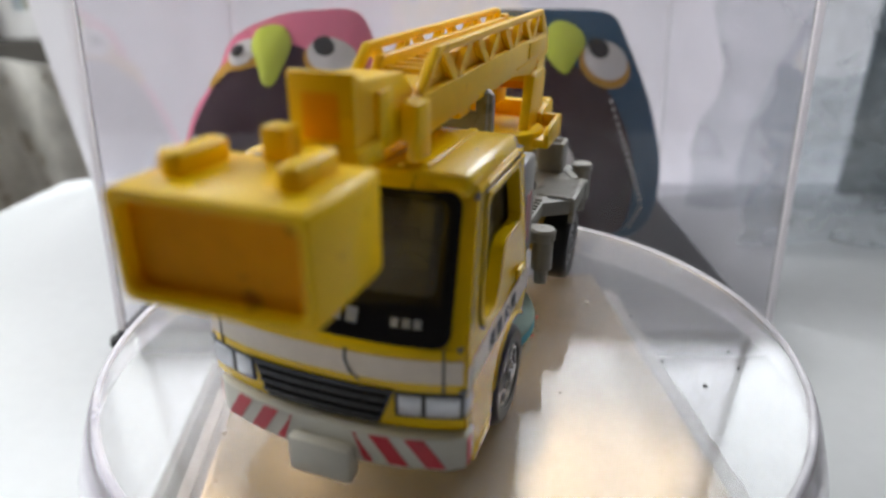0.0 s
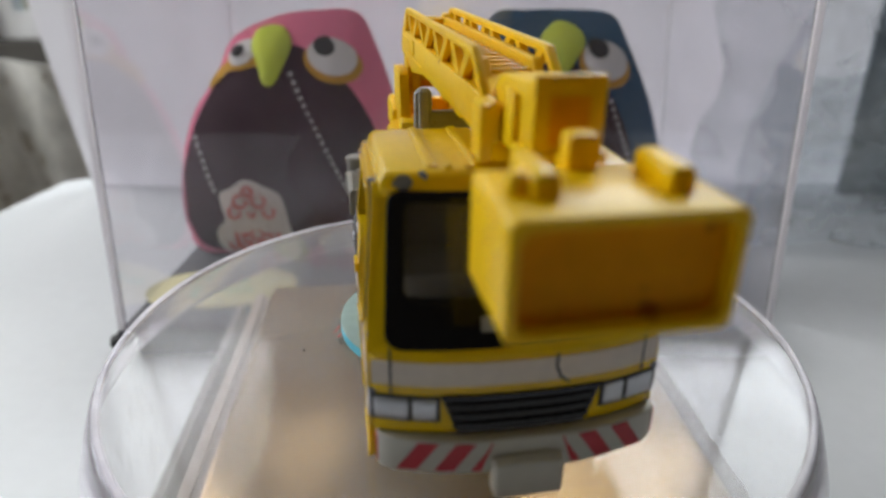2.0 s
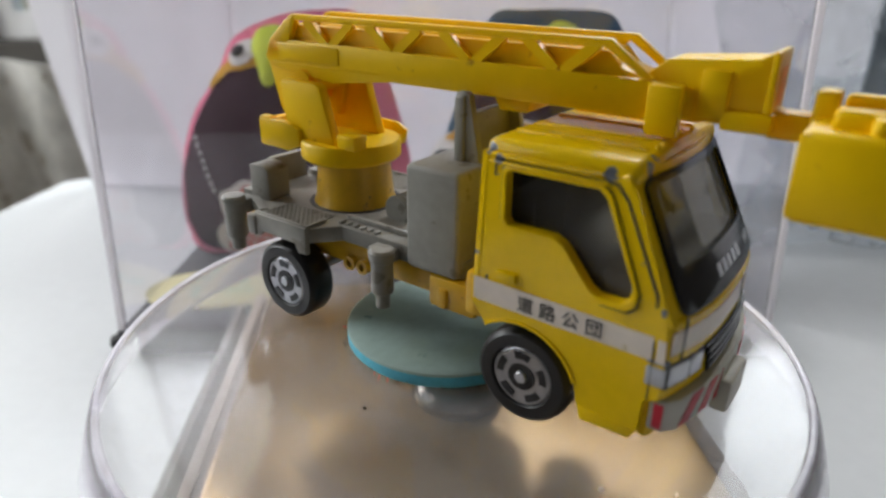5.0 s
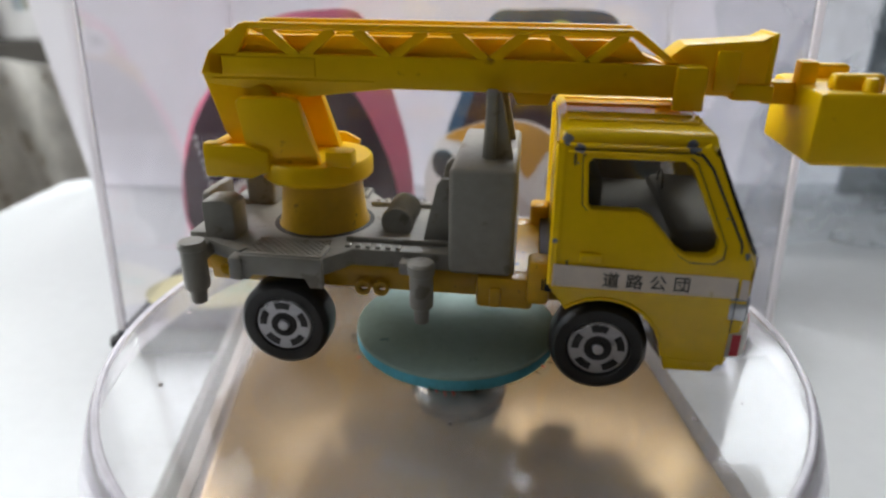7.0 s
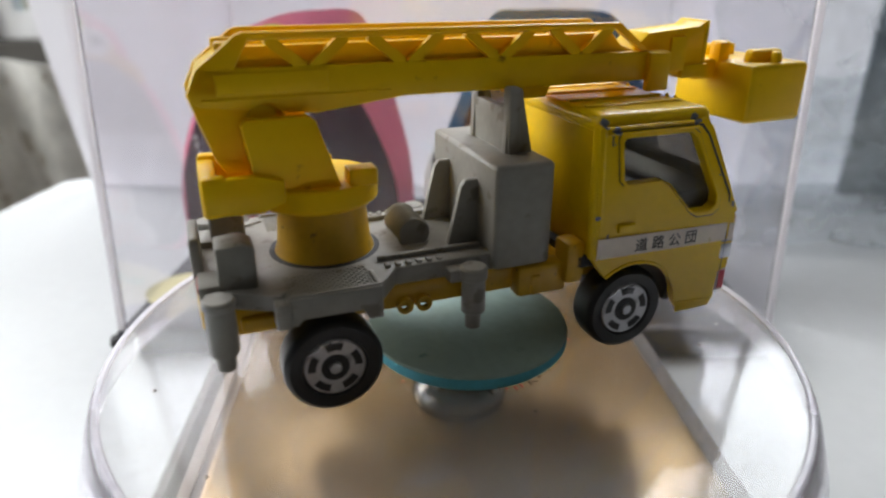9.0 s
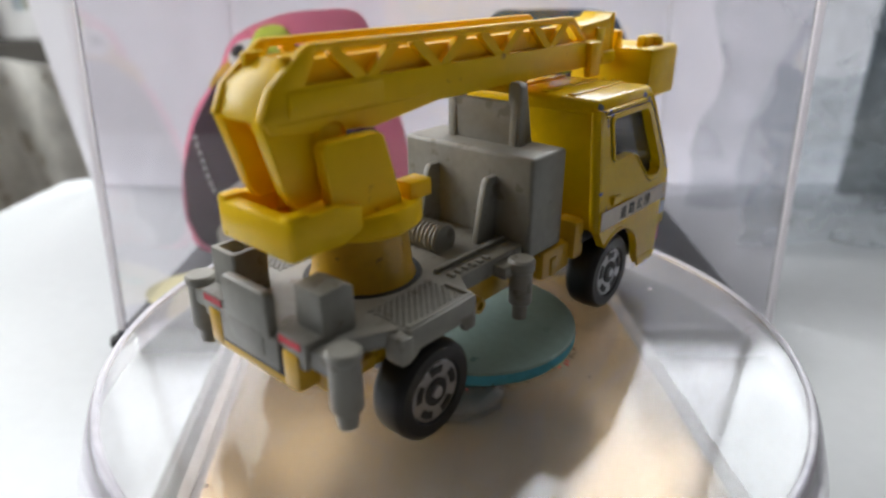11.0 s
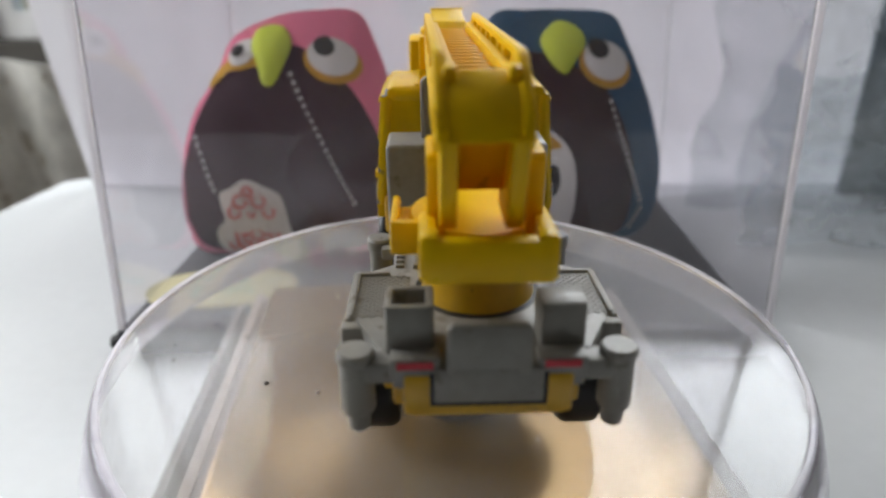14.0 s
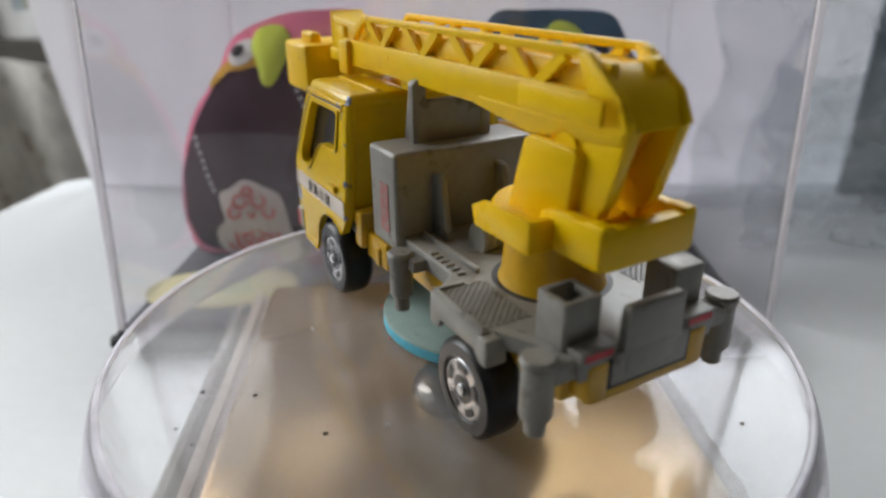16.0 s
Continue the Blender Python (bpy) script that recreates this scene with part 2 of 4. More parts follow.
# ---- mesh helpers, in millimetres ----
def link(name, bm, material, parent=None, label="", smooth=False):
    bmesh.ops.scale(bm, vec=(MM, MM, MM), verts=bm.verts)
    bmesh.ops.recalc_face_normals(bm, faces=bm.faces)
    me = bpy.data.meshes.new(name)
    bm.to_mesh(me)
    bm.free()
    me.materials.append(material)
    if smooth:
        me.polygons.foreach_set("use_smooth", [True] * len(me.polygons))
        me.set_sharp_from_angle(angle=radians(38))
    ob = new(name, me)
    if material in CLEARS:
        ob.visible_shadow = False
    if parent is not None:
        ob.parent = parent
    if label:
        ob["label"] = label
    return ob


def part(name, bm, material, parent, label="", smooth=True):
    return link(name, bm, material, parent, label, smooth)


def thing(name, label, category, group="", kind=""):
    ob = new(name)
    ob.empty_display_size = 0.01
    return tagged(ob, label, category, group, kind)


def box(x0, x1, y0, y1, z0, z1, r=0.0, seg=2, bm=None):
    b = bmesh.new()
    bmesh.ops.create_cube(b, size=1)
    for v in b.verts:
        v.co = ((x0 + x1) / 2 + v.co.x * (x1 - x0), (y0 + y1) / 2 + v.co.y * (y1 - y0), (z0 + z1) / 2 + v.co.z * (z1 - z0))
    if r:
        bmesh.ops.bevel(b, geom=b.edges[:], offset=r, segments=seg, profile=0.5, affect="EDGES")
    return join(bm, b) if bm else b


def join(bm, b):
    me = bpy.data.meshes.new("tmp")
    b.to_mesh(me)
    b.free()
    bm.from_mesh(me)
    bpy.data.meshes.remove(me)
    return bm


def slab(outer, depth, holes=(), r=0.0, place=None, bm=None):
    """A plate: outline (u, v) with holes, thick along w from 0 to depth; place maps (u, v, w) to the thing's space."""
    b = bmesh.new()
    edges = []
    for loop in (outer, *holes):
        vs = [b.verts.new((u, v, 0)) for u, v in loop]
        edges += [b.edges.new((vs[i], vs[i - 1])) for i in range(len(vs))]
    if holes:
        bmesh.ops.triangle_fill(b, edges=edges, use_beauty=True)
    else:
        b.faces.new([e for e in b.verts])
    up = bmesh.ops.extrude_face_region(b, geom=b.faces[:])
    bmesh.ops.translate(b, vec=(0, 0, depth), verts=[g for g in up["geom"] if isinstance(g, bmesh.types.BMVert)])
    if r:
        rim = [e for e in b.edges if len(e.link_faces) == 2 and e.calc_face_angle(0) > 0.6]
        bmesh.ops.bevel(b, geom=rim, offset=r, segments=2, profile=0.5, affect="EDGES")
    if place:
        for v in b.verts:
            v.co = place(*v.co)
    return join(bm, b) if bm else b


def side(y0, sign):
    """Plates in the x-z plane, growing outwards from y0 on the side of that sign."""
    return lambda u, v, w: (u, sign * (y0 + w), v)


def lathe(profile, n=40, axis="z", at=(0, 0, 0), bm=None):
    """A turned body from (radius, height) pairs."""
    b = bmesh.new()
    rings = []
    for r, h in profile:
        if r < 1e-6:
            rings.append([b.verts.new((0, 0, h))])
        else:
            rings.append([b.verts.new((r * math.cos(2 * math.pi * i / n), r * math.sin(2 * math.pi * i / n), h)) for i in range(n)])
    for p, q in zip(rings, rings[1:]):
        for i in range(n):
            a, c, d, e = p[i % len(p)], p[(i + 1) % len(p)], q[(i + 1) % len(q)], q[i % len(q)]
            f = []
            for v in (a, c, d, e):
                if v not in f:
                    f.append(v)
            if len(f) > 2:
                b.faces.new(f)
    for v in b.verts:
        x, y, z = v.co
        if axis == "y":
            x, y, z = x, z, y
        elif axis == "x":
            x, y, z = z, x, y
        v.co = (x + at[0], y + at[1], z + at[2])
    return join(bm, b) if bm else b


def beam(p, q, w, t, bm=None):
    """A square bar from p to q."""
    p, q = Vector(p), Vector(q)
    d = (q - p)
    b = bmesh.new()
    bmesh.ops.create_cube(b, size=1)
    turn = d.to_track_quat("X", "Z").to_matrix().to_4x4()
    for v in b.verts:
        v.co = (p + q) / 2 + turn @ Vector((v.co.x * d.length, v.co.y * w, v.co.z * t))
    return join(bm, b) if bm else b


def arc(cx, cz, r, a0, a1, n):
    return [(cx + r * math.cos(radians(a0 + (a1 - a0) * i / n)), cz + r * math.sin(radians(a0 + (a1 - a0) * i / n))) for i in range(n + 1)]

# ---- the room round the table: unseen walls and ceiling, added to limit fill light ----
def structure(name, bm, material, label, category):
    return tagged(link(name, bm, material), label, category, kind="structure")


FLOOR_Z = -720
structure("floor", box(-1200, 1800, -1800, 1200, FLOOR_Z - 40, FLOOR_Z), FLOORM, "brown wooden floor of the room", "floor")
structure("ceiling", box(-1300, 1900, -1900, 1300, 1700, 1760), CEIL, "unseen plain ceiling, dimmed to cut fill light", "ceiling")
structure("wall_south", box(-1200, 1800, -1900, -1800, FLOOR_Z, 1700), WALL, "unseen plain wall, dark to cut fill light", "wall")
structure("wall_east", box(1800, 1900, -1900, 1300, FLOOR_Z, 1700), WALL, "unseen plain wall, dark to cut fill light", "wall")
yz = lambda u, v, w: (-1200 - w, u, v)
structure("wall_west", slab([(-1900, FLOOR_Z), (1300, FLOOR_Z), (1300, 1700), (-1900, 1700)], 100, [[(-500, 50), (1000, 50), (1000, 1250), (-500, 1250)]], place=yz), WALL, "unseen wall with a wide window opening, dark to cut fill light", "wall")
xz = lambda u, v, w: (u, 1200 + w, v)
structure("wall_north", slab([(-1200, FLOOR_Z), (1800, FLOOR_Z), (1800, 1700), (-1200, 1700)], 100, [[(-930, -50), (1270, -50), (1270, 1620), (-930, 1620)]], place=xz), WALL, "unseen wall with a wide window opening, dark to cut fill light", "wall")


def window(name, place, u0, u1, v0, v1):
    w = tagged(new(name), "white framed window with daylight behind it", "window", kind="structure")
    fr = slab([(u0, v0), (u1, v0), (u1, v1), (u0, v1)], 40, [[(u0 + 50, v0 + 50), ((u0 + u1) / 2 - 20, v0 + 50), ((u0 + u1) / 2 - 20, v1 - 50), (u0 + 50, v1 - 50)],
              [((u0 + u1) / 2 + 20, v0 + 50), (u1 - 50, v0 + 50), (u1 - 50, v1 - 50), ((u0 + u1) / 2 + 20, v1 - 50)]], place=lambda a, b, c: place(a, b, c + 50))
    part("window_frame", fr, FRAMEW, w, smooth=False)
    for a, b in ((u0 + 50, (u0 + u1) / 2 - 20), ((u0 + u1) / 2 + 20, u1 - 50)):
        p = part("pane", slab([(a, v0 + 50), (b, v0 + 50), (b, v1 - 50), (a, v1 - 50)], 4, place=lambda u, v, c: place(u, v, c + 66)), GLASS, w, smooth=False)
        p.visible_shadow = False
    return w


window("window_1", yz, -498, 998, 52, 1248)
window("window_2", xz, -928, 1268, -48, 1618)

# ---- table and board ----
table = thing("table", "white laminate table with rounded edge", "table")
part("tabletop", slab([(-209, -170), (560, -170), (560, 189), (-164, 189), (-172.5, 184)], 25, r=3, place=lambda u, v, w: (u, v, w - 25)), TABLE, table)
for x, y in ((-175, -140), (530, -140), (530, 160), (-140, 160)):
    part("leg", box(x - 20, x + 20, y - 20, y + 20, FLOOR_Z, -25, 2), TABLE, table)

tagged(link("white_sheet", slab([(-154, 0), (420, 0), (420, 150), (-172, 150)], 1, r=0.3, place=lambda u, v, w: (u, 176 + w, v)), BOARD), "sheer white sheet standing upright at the back of the table", "sheet")

# mottled curtain hanging beyond the table's edge
def drape(name, x0, x1, y, z0, z1, folds, deep, material, label, category):
    b = bmesh.new()
    nx, nz = 60, 14
    g = [[b.verts.new((x0 + (x1 - x0) * i / nx, y + deep * math.sin(folds * 2 * math.pi * i / nx) * (0.6 + 0.4 * j / nz) + deep * 0.4 * noise.noise((i * 0.21, j * 0.4, 3.1)), z0 + (z1 - z0) * j / nz)) for i in range(nx + 1)] for j in range(nz + 1)]
    for j in range(nz):
        for i in range(nx):
            b.faces.new((g[j][i], g[j][i + 1], g[j + 1][i + 1], g[j + 1][i]))
    up = bmesh.ops.extrude_face_region(b, geom=b.faces[:])
    bmesh.ops.translate(b, vec=(0, 2, 0), verts=[q for q in up["geom"] if isinstance(q, bmesh.types.BMVert)])
    return tagged(link(name, b, material, smooth=True), label, category)


drape("patterned_cloth", -760, -232, 360, -720, 26, 4, 16, STONE, "mottled grey and brown cloth hanging beyond the table", "cloth")

# ---- display case with its black base ----
case = thing("display_case", "clear acrylic display case on a dark felt-covered base", "display case")
part("base", box(-80, 70.5, 47, 140, 0, 7.5, 1.2), FELT, case, "dark grey felt-covered base")
for y0, y1 in ((48.2, 49.2), (138, 139)):
    part("pane", slab([(-78.4, 7.7), (68.8, 7.7), (63.2, 130), (-69.2, 130)], y1 - y0, place=lambda u, v, w, y0=y0: (u, y0 + w, v)), CASE, case, smooth=False)
for sx, xb, xt in ((-1, -78.8, -69.4), (1, 68.8, 63.0)):
    for y in (48.6,):
        part("edge", beam((xb + 0.4, y - 0.9, 7.6), (xt + 0.4, y - 0.9, 130), 0.8, 1.3), CASEEDGE, case, smooth=False)
    part("side_pane", slab([(49.6, 7.7), (137.6, 7.7), (137.6, 130), (49.6, 130)], 0.8, place=lambda u, v, w, xb=xb, xt=xt: (xb + (xt - xb) * (v - 8) / 122 + w, u, v)), CASE, case, smooth=False)
part("foot", lathe([(0, -0.3), (1.6, 0), (2.0, 1.0), (1.6, 2.6), (0, 3.2)], 20, at=(-79.5, 47.2, 3.4)), INK, case, "small black corner foot")

sticker = thing("oval_tag", "pale yellow oval paper tag with green writing on the case's base", "tag")
part("card", lathe([(0, 0), (1, 0), (1, 0.4), (0, 0.4)], 48), PAPER, sticker)
card = sticker.children[0]
card.scale = (19.5, 11.5, 1)
for k, (dx, w) in enumerate(((-9, 4), (-4, 3), (0, 4), (5, 3))):
    part("writing_bar", box(dx - w / 2, dx + w / 2, 0.5 + (k % 2), 3.2 + (k % 2), 0.42, 0.55), GREENINK, sticker, "green writing", smooth=False)
part("writing_bar", box(-8, 9, -3.6, -2.6, 0.42, 0.55), GREENINK, sticker, "green writing", smooth=False)
sticker.matrix_basis = pose(-62 * MM, 68.5 * MM, 7.6 * MM, 0, 0, 3)


# ---- bird-shaped felt pouches in the case ----
def smooth_loop(keys, n):
    """A closed smooth outline through a few key points."""
    out, m = [], len(keys)
    for i in range(m):
        p0, p1, p2, p3 = (Vector(keys[(i + k) % m]) for k in (-1, 0, 1, 2))
        for j in range(n):
            t = j / n
            out.append(0.5 * (2 * p1 + (p2 - p0) * t + (2 * p0 - 5 * p1 + 4 * p2 - p3) * t * t + (3 * p1 - p0 - 3 * p2 + p3) * t ** 3))
    return [(v.x, v.y) for v in out]


def cushion(keys, depth, y, n=6, rings=7, back=True, bm=None, tilt=0.0):
    """A padded shape in the x-z plane, bulging towards the front by depth."""
    loop = smooth_loop(keys, n)
    cx, cz = sum(p[0] for p in loop) / len(loop), sum(p[1] for p in loop) / len(loop)
    b = bmesh.new()
    for sgn in ((-1, 0.6) if back else (-1,)):
        prev = None
        for k in range(rings + 1):
            s = k / rings
            d = sgn * depth * (1 - (1 - s) ** 2.4)
            if k == rings:
                ring = [b.verts.new((cx, y + d, cz))]
            else:
                ring = [b.verts.new((cx + (px - cx) * (1 - s), y + d + 0.35 * noise.noise((px * 0.12, pz * 0.12, k)), cz + (pz - cz) * (1 - s))) for px, pz in loop]
            if prev:
                for i in range(len(prev)):
                    j = (i + 1) % len(prev)
                    b.faces.new((prev[i], prev[j], ring[j], ring[i]) if len(ring) > 1 else (prev[i], prev[j], ring[0]))
            prev = ring
    for v in b.verts:
        v.co.y += tilt * v.co.z
    return join(bm, b) if bm else b


def oval(cx, cz, rx, rz, turn=0.0, n=10):
    a = radians(turn)
    return [(cx + rx * math.cos(t) * math.cos(a) - rz * math.sin(t) * math.sin(a), cz + rx * math.cos(t) * math.sin(a) + rz * math.sin(t) * math.cos(a)) for t in (2 * math.pi * i / n for i in range(n))]


class Padded:
    """A padded felt shape in the x-z plane; front(x, z) is where its front lies."""

    def __init__(self, keys, depth, y):
        self.loop, self.depth, self.y = smooth_loop(keys, 6), depth, y
        self.cx, self.cz = sum(p[0] for p in self.loop) / len(self.loop), sum(p[1] for p in self.loop) / len(self.loop)

    def front(self, x, z):
        dx, dz = x - self.cx, z - self.cz
        far = math.hypot(dx, dz)
        if far < 1e-6:
            return self.y - self.depth
        best = 1e9
        for (ax, az), (bx, bz) in zip(self.loop, self.loop[1:] + self.loop[:1]):
            ax, az, bx, bz = ax - self.cx, az - self.cz, bx - self.cx, bz - self.cz
            den = dx * (bz - az) - dz * (bx - ax)
            if abs(den) > 1e-9:
                t, k = (ax * (bz - az) - az * (bx - ax)) / den, (ax * dz - az * dx) / den
                if t > 0 and -1e-6 <= k <= 1 + 1e-6:
                    best = min(best, t)
        return self.y - self.depth * (1 - min(1, 1 / best) ** 2.4)

    def applique(self, keys, lift, bulge, n=6, rings=5):
        """A felt piece sewn on, following the padding."""
        loop = smooth_loop(keys, n)
        cx, cz = sum(p[0] for p in loop) / len(loop), sum(p[1] for p in loop) / len(loop)
        b = bmesh.new()
        prev = [b.verts.new((px, self.front(px, pz) + 0.4, pz)) for px, pz in loop]
        for k in range(rings + 1):
            s = k / rings
            pts = [(cx + (px - cx) * (1 - s), cz + (pz - cz) * (1 - s)) for px, pz in loop] if k < rings else [(cx, cz)]
            ring = [b.verts.new((px, self.front(px, pz) - lift - bulge * (1 - (1 - s) ** 2), pz)) for px, pz in pts]
            for i in range(len(prev)):
                j = (i + 1) % len(prev)
                b.faces.new((prev[i], prev[j], ring[j], ring[i]) if len(ring) > 1 else (prev[i], prev[j], ring[0]))
            prev = ring
        return b


def stitches(pad_, p, q, n, parent):
    for i in range(n):
        a, c = Vector(p).lerp(Vector(q), i / n), Vector(p).lerp(Vector(q), (i + 0.5) / n)
        part("stitch", beam((a.x, pad_.front(*a) - 0.9, a.y), (c.x, pad_.front(*c) - 0.9, c.y), 0.7, 0.7), THREAD, parent)


def pouch(name, label, shell, outline, belly, belly_mat, beak, eyes, y):
    po = thing(name, label, "pouch", "bird pouches in the case")
    pd = Padded(outline, 9, y)
    part("body", cushion(outline, 9, y), shell, po, "felt body")
    part("belly", pd.applique(belly, 0.5, 0.4, rings=8), belly_mat, po, "dark fabric belly")
    for (cx, cz, rx, rz, turn, px, pz) in eyes:
        part("eyelid", pd.applique(oval(cx, cz - rz * 0.34, rx * 1.18, rz * 1.12, turn), 0.9, 0.3), AMBER, po, "amber felt rim")
        part("eye", pd.applique(oval(cx, cz, rx, rz, turn), 1.4, 0.4), EYEW, po, "white felt eye")
        part("pupil", pd.applique(oval(px, pz, rx * 0.44, rz * 0.50, turn), 2.0, 0.3), PUPIL, po)
    part("beak", pd.applique(beak, 1.6, 2.0), LIME, po, "lime green felt beak")
    return po, pd


pink, pd = pouch("bird_pouch", "pink felt bird pouch with dark belly and lime beak", PINK,
                 [(-58, 67.5), (-47, 72.5), (-36, 74), (-26, 73.5), (-22, 67), (-17.5, 53), (-13.5, 34), (-14, 16), (-22, 8), (-45, 7), (-72, 7.3), (-78.5, 14), (-78.5, 29), (-72, 47), (-63.5, 58.5)],
                 [(-63.5, 56.5), (-57, 61.8), (-50, 63.6), (-45, 66), (-39.5, 65.5), (-33, 60.5), (-27.8, 55.5), (-23, 46.5), (-18.6, 34), (-17, 22), (-19, 12), (-40, 8.5), (-69, 8.8), (-76.5, 16), (-77, 29), (-71.2, 45)], PLUM,
                 [(-50.2, 70), (-44.6, 70.5), (-42, 66.8), (-43.8, 62), (-46.8, 57.2), (-49.4, 57.4), (-50.6, 61.5), (-52.2, 66)],
                 [(-31.8, 63.4, 6.2, 4.2, -18, -33.6, 66.0), (-54.8, 64.4, 4.4, 2.5, 30, -56.0, 64.9)], 92)
part("eyelid", pd.applique([(-50.0, 61.6), (-56.5, 60.8), (-61.5, 58.4), (-65.4, 55.0), (-64.6, 57.6), (-60.5, 61.4), (-55.5, 63.2)], 0.9, 0.3), AMBER, pink, "amber felt rim")
stitches(pd, (-71, 43), (-66, 27.5), 8, pink)
stitches(pd, (-42.5, 60), (-28.0, 24), 19, pink)
part("cloth_patch", pd.applique([(-65.2, 27.5), (-64.8, 20.5), (-68.2, 16), (-67.2, 9), (-57, 8.5), (-47.5, 8.5), (-47.2, 18), (-48, 27.5), (-52, 30.6), (-57, 32.6), (-61.5, 30)], 1.0, 0.2), PATCH, pink, "cream cloth patch")
for cx, cz, r, w in ((-56.6, 15.6, 6.4, 1.0), (-56.6, 15.6, 4.4, 0.8), (-61.4, 23.0, 2.0, 0.9), (-51.9, 23.2, 2.0, 0.9), (-59.2, 26.4, 2.2, 0.9), (-54.2, 26.6, 2.2, 0.9), (-56.7, 29.4, 1.6, 0.9), (-64.0, 12, 1.6, 0.8), (-56.6, 22.6, 1.2, 0.7)):
    part("embroidery", lathe([(r - w, 0), (r - w, 0.4), (r, 0.4), (r, 0)], 28, "y", (cx, pd.front(cx, cz) - 1.7, cz)), PATCHRED, pink, "red embroidered ornament")
for k in range(8):
    q = 2 * math.pi * k / 8
    part("embroidery", beam((-56.6 + 1.2 * math.cos(q), pd.front(-56.6, 15.4) - 1.6, 15.6 + 1.2 * math.sin(q)), (-56.6 + 3.4 * math.cos(q), pd.front(-56.6, 15.4) - 1.6, 15.6 + 3.4 * math.sin(q)), 0.4, 0.8), PATCHRED, pink, "red embroidered ornament")

navy, nd = pouch("bird_pouch", "navy felt bird pouch with brown-black belly and lime beak", NAVY,
                 [(8, 71.5), (18, 73), (30, 73), (39, 71.8), (43.5, 66), (52, 48), (57, 29), (55, 14), (46, 8), (22, 7.4), (-4, 8), (-8, 24), (-3.5, 42), (2, 56)],
                 [(8, 60), (20, 63), (33, 58), (41, 50), (47.5, 34), (48, 16), (42, 10), (20, 9), (0, 10), (-4, 25), (1, 44)], PLUM2,
                 [(20.8, 66.5), (25, 70.4), (30, 69), (32, 65.4), (29.5, 61), (27.2, 58.0), (24.5, 59.5), (22, 62.5)],
                 [(37.8, 60.8, 6.4, 4.4, -26, 35.6, 63.9), (11.5, 61.8, 5.0, 3.8, 20, 12.8, 64.0)], 100)
stitches(nd, (39.5, 51), (51.6, 20.6), 15, navy)
stitches(nd, (51.6, 20.0), (48.4, 12.4), 4, navy)

third = thing("bird_pouch", "small white and orange felt bird pouch between the two larger ones", "pouch", "bird pouches in the case")
SMALL = [(-6, 44), (1, 48), (10, 50), (19, 48.5), (26, 43.5), (29, 35), (28, 22), (22, 8.5), (9, 7.5), (-3, 8.5), (-7.5, 20), (-9, 34)]
td = Padded(SMALL, 7, 76)
part("body", cushion(SMALL, 7, 76), EYEW, third, "white felt body")
part("forehead", td.applique([(-3.5, 45.6), (2, 48.2), (10, 49.6), (18, 48.2), (24.6, 43.6), (20.6, 42.4), (16.2, 37), (14, 40), (8, 43), (2, 45)], 0.5, 0.3), AMBER, third, "orange felt forehead")
for cx, cz, rx, rz, px, pz, pw, ph in ((-2.6, 39.6, 4.2, 5.2, -4.0, 39.8, 2.9, 3.4), (22.2, 33.8, 4.8, 7.4, 22.4, 36.0, 1.9, 3.8)):
    part("eye", td.applique(oval(cx, cz, rx, rz), 0.9, 0.3), EYEW, third, "white felt eye")
    part("pupil", td.applique(oval(px, pz, pw, ph), 1.5, 0.3), PUPIL, third)
part("beak", td.applique([(10, 35), (14.5, 33), (17.5, 27), (15, 21), (9, 19), (4, 22), (3, 28), (6, 33)], 0.8, 1.4), PATCH, third, "pale pink felt beak")

# ---- crumpled wrap and folded cloth beside the case ----
def crumple(name, x0, x1, y, z1, material, label):
    b = bmesh.new()
    nx, nz = 34, 34
    g = []
    for j in range(nz + 1):
        row = []
        for i in range(nx + 1):
            u, v = i / nx, j / nz
            p = Vector((u * 5 + 7.3, v * 5, 1.7))
            f = noise.noise(p) * 9 + abs(noise.noise(p * 2.3)) * 5 + abs(noise.noise(p * 5.1)) * 1.2
            row.append(b.verts.new((x0 + (x1 - x0) * u + 6 * noise.noise((v * 3, u, 4.0)), y + f - 6 * v, max(0.2, z1 * v * (0.9 + 0.12 * noise.noise((u * 4, 0.3, 9))) ))))
        g.append(row)
    for j in range(nz):
        for i in range(nx):
            b.faces.new((g[j][i], g[j][i + 1], g[j + 1][i + 1], g[j + 1][i]))
    return tagged(link(name, b, material, smooth=True), label, "plastic wrap")


crumple("plastic_wrap", 90, 215, 112, 64, WRAP, "crumpled clear plastic wrap standing beside the case")
crumple("plastic_wrap", 84, 215, 146, 112, WRAP, "crumpled clear plastic wrap behind the other")
drape("folded_cloth", 148, 230, 164, 0, 120, 3, 3, SLATE, "slate grey cloth hung against the white board", "cloth")

# ---- turntable: beige motor box, spindle, clear plate, foam pad ----
motor = thing("motor_box", "beige glossy plastic motor box under the clear plate", "turntable base")
part("lid", box(-32.5, 32.5, -52, 38, 22, 25, 1.0), BEIGE, motor)
part("body", box(-36.5, 33.7, -55, 39.5, 0, 22, 1.0), LEDGE, motor, "pale pink plastic body")
part("edge_trim", box(-36.2, -34.4, -54, 39, 22, 22.8, 0.35), LEDGE, motor)
for x, w in ((-40.0, 0.8), (36.6, 1.5)):
    part("felt_strip", box(x - w, x + w, -54, 40, 0, 20, 0.5), STRIP, motor, "mottled brown-grey strip beside the box")
motor.matrix_basis = pose(-1.5 * MM, 0, 0, 0, 0, 5.5)

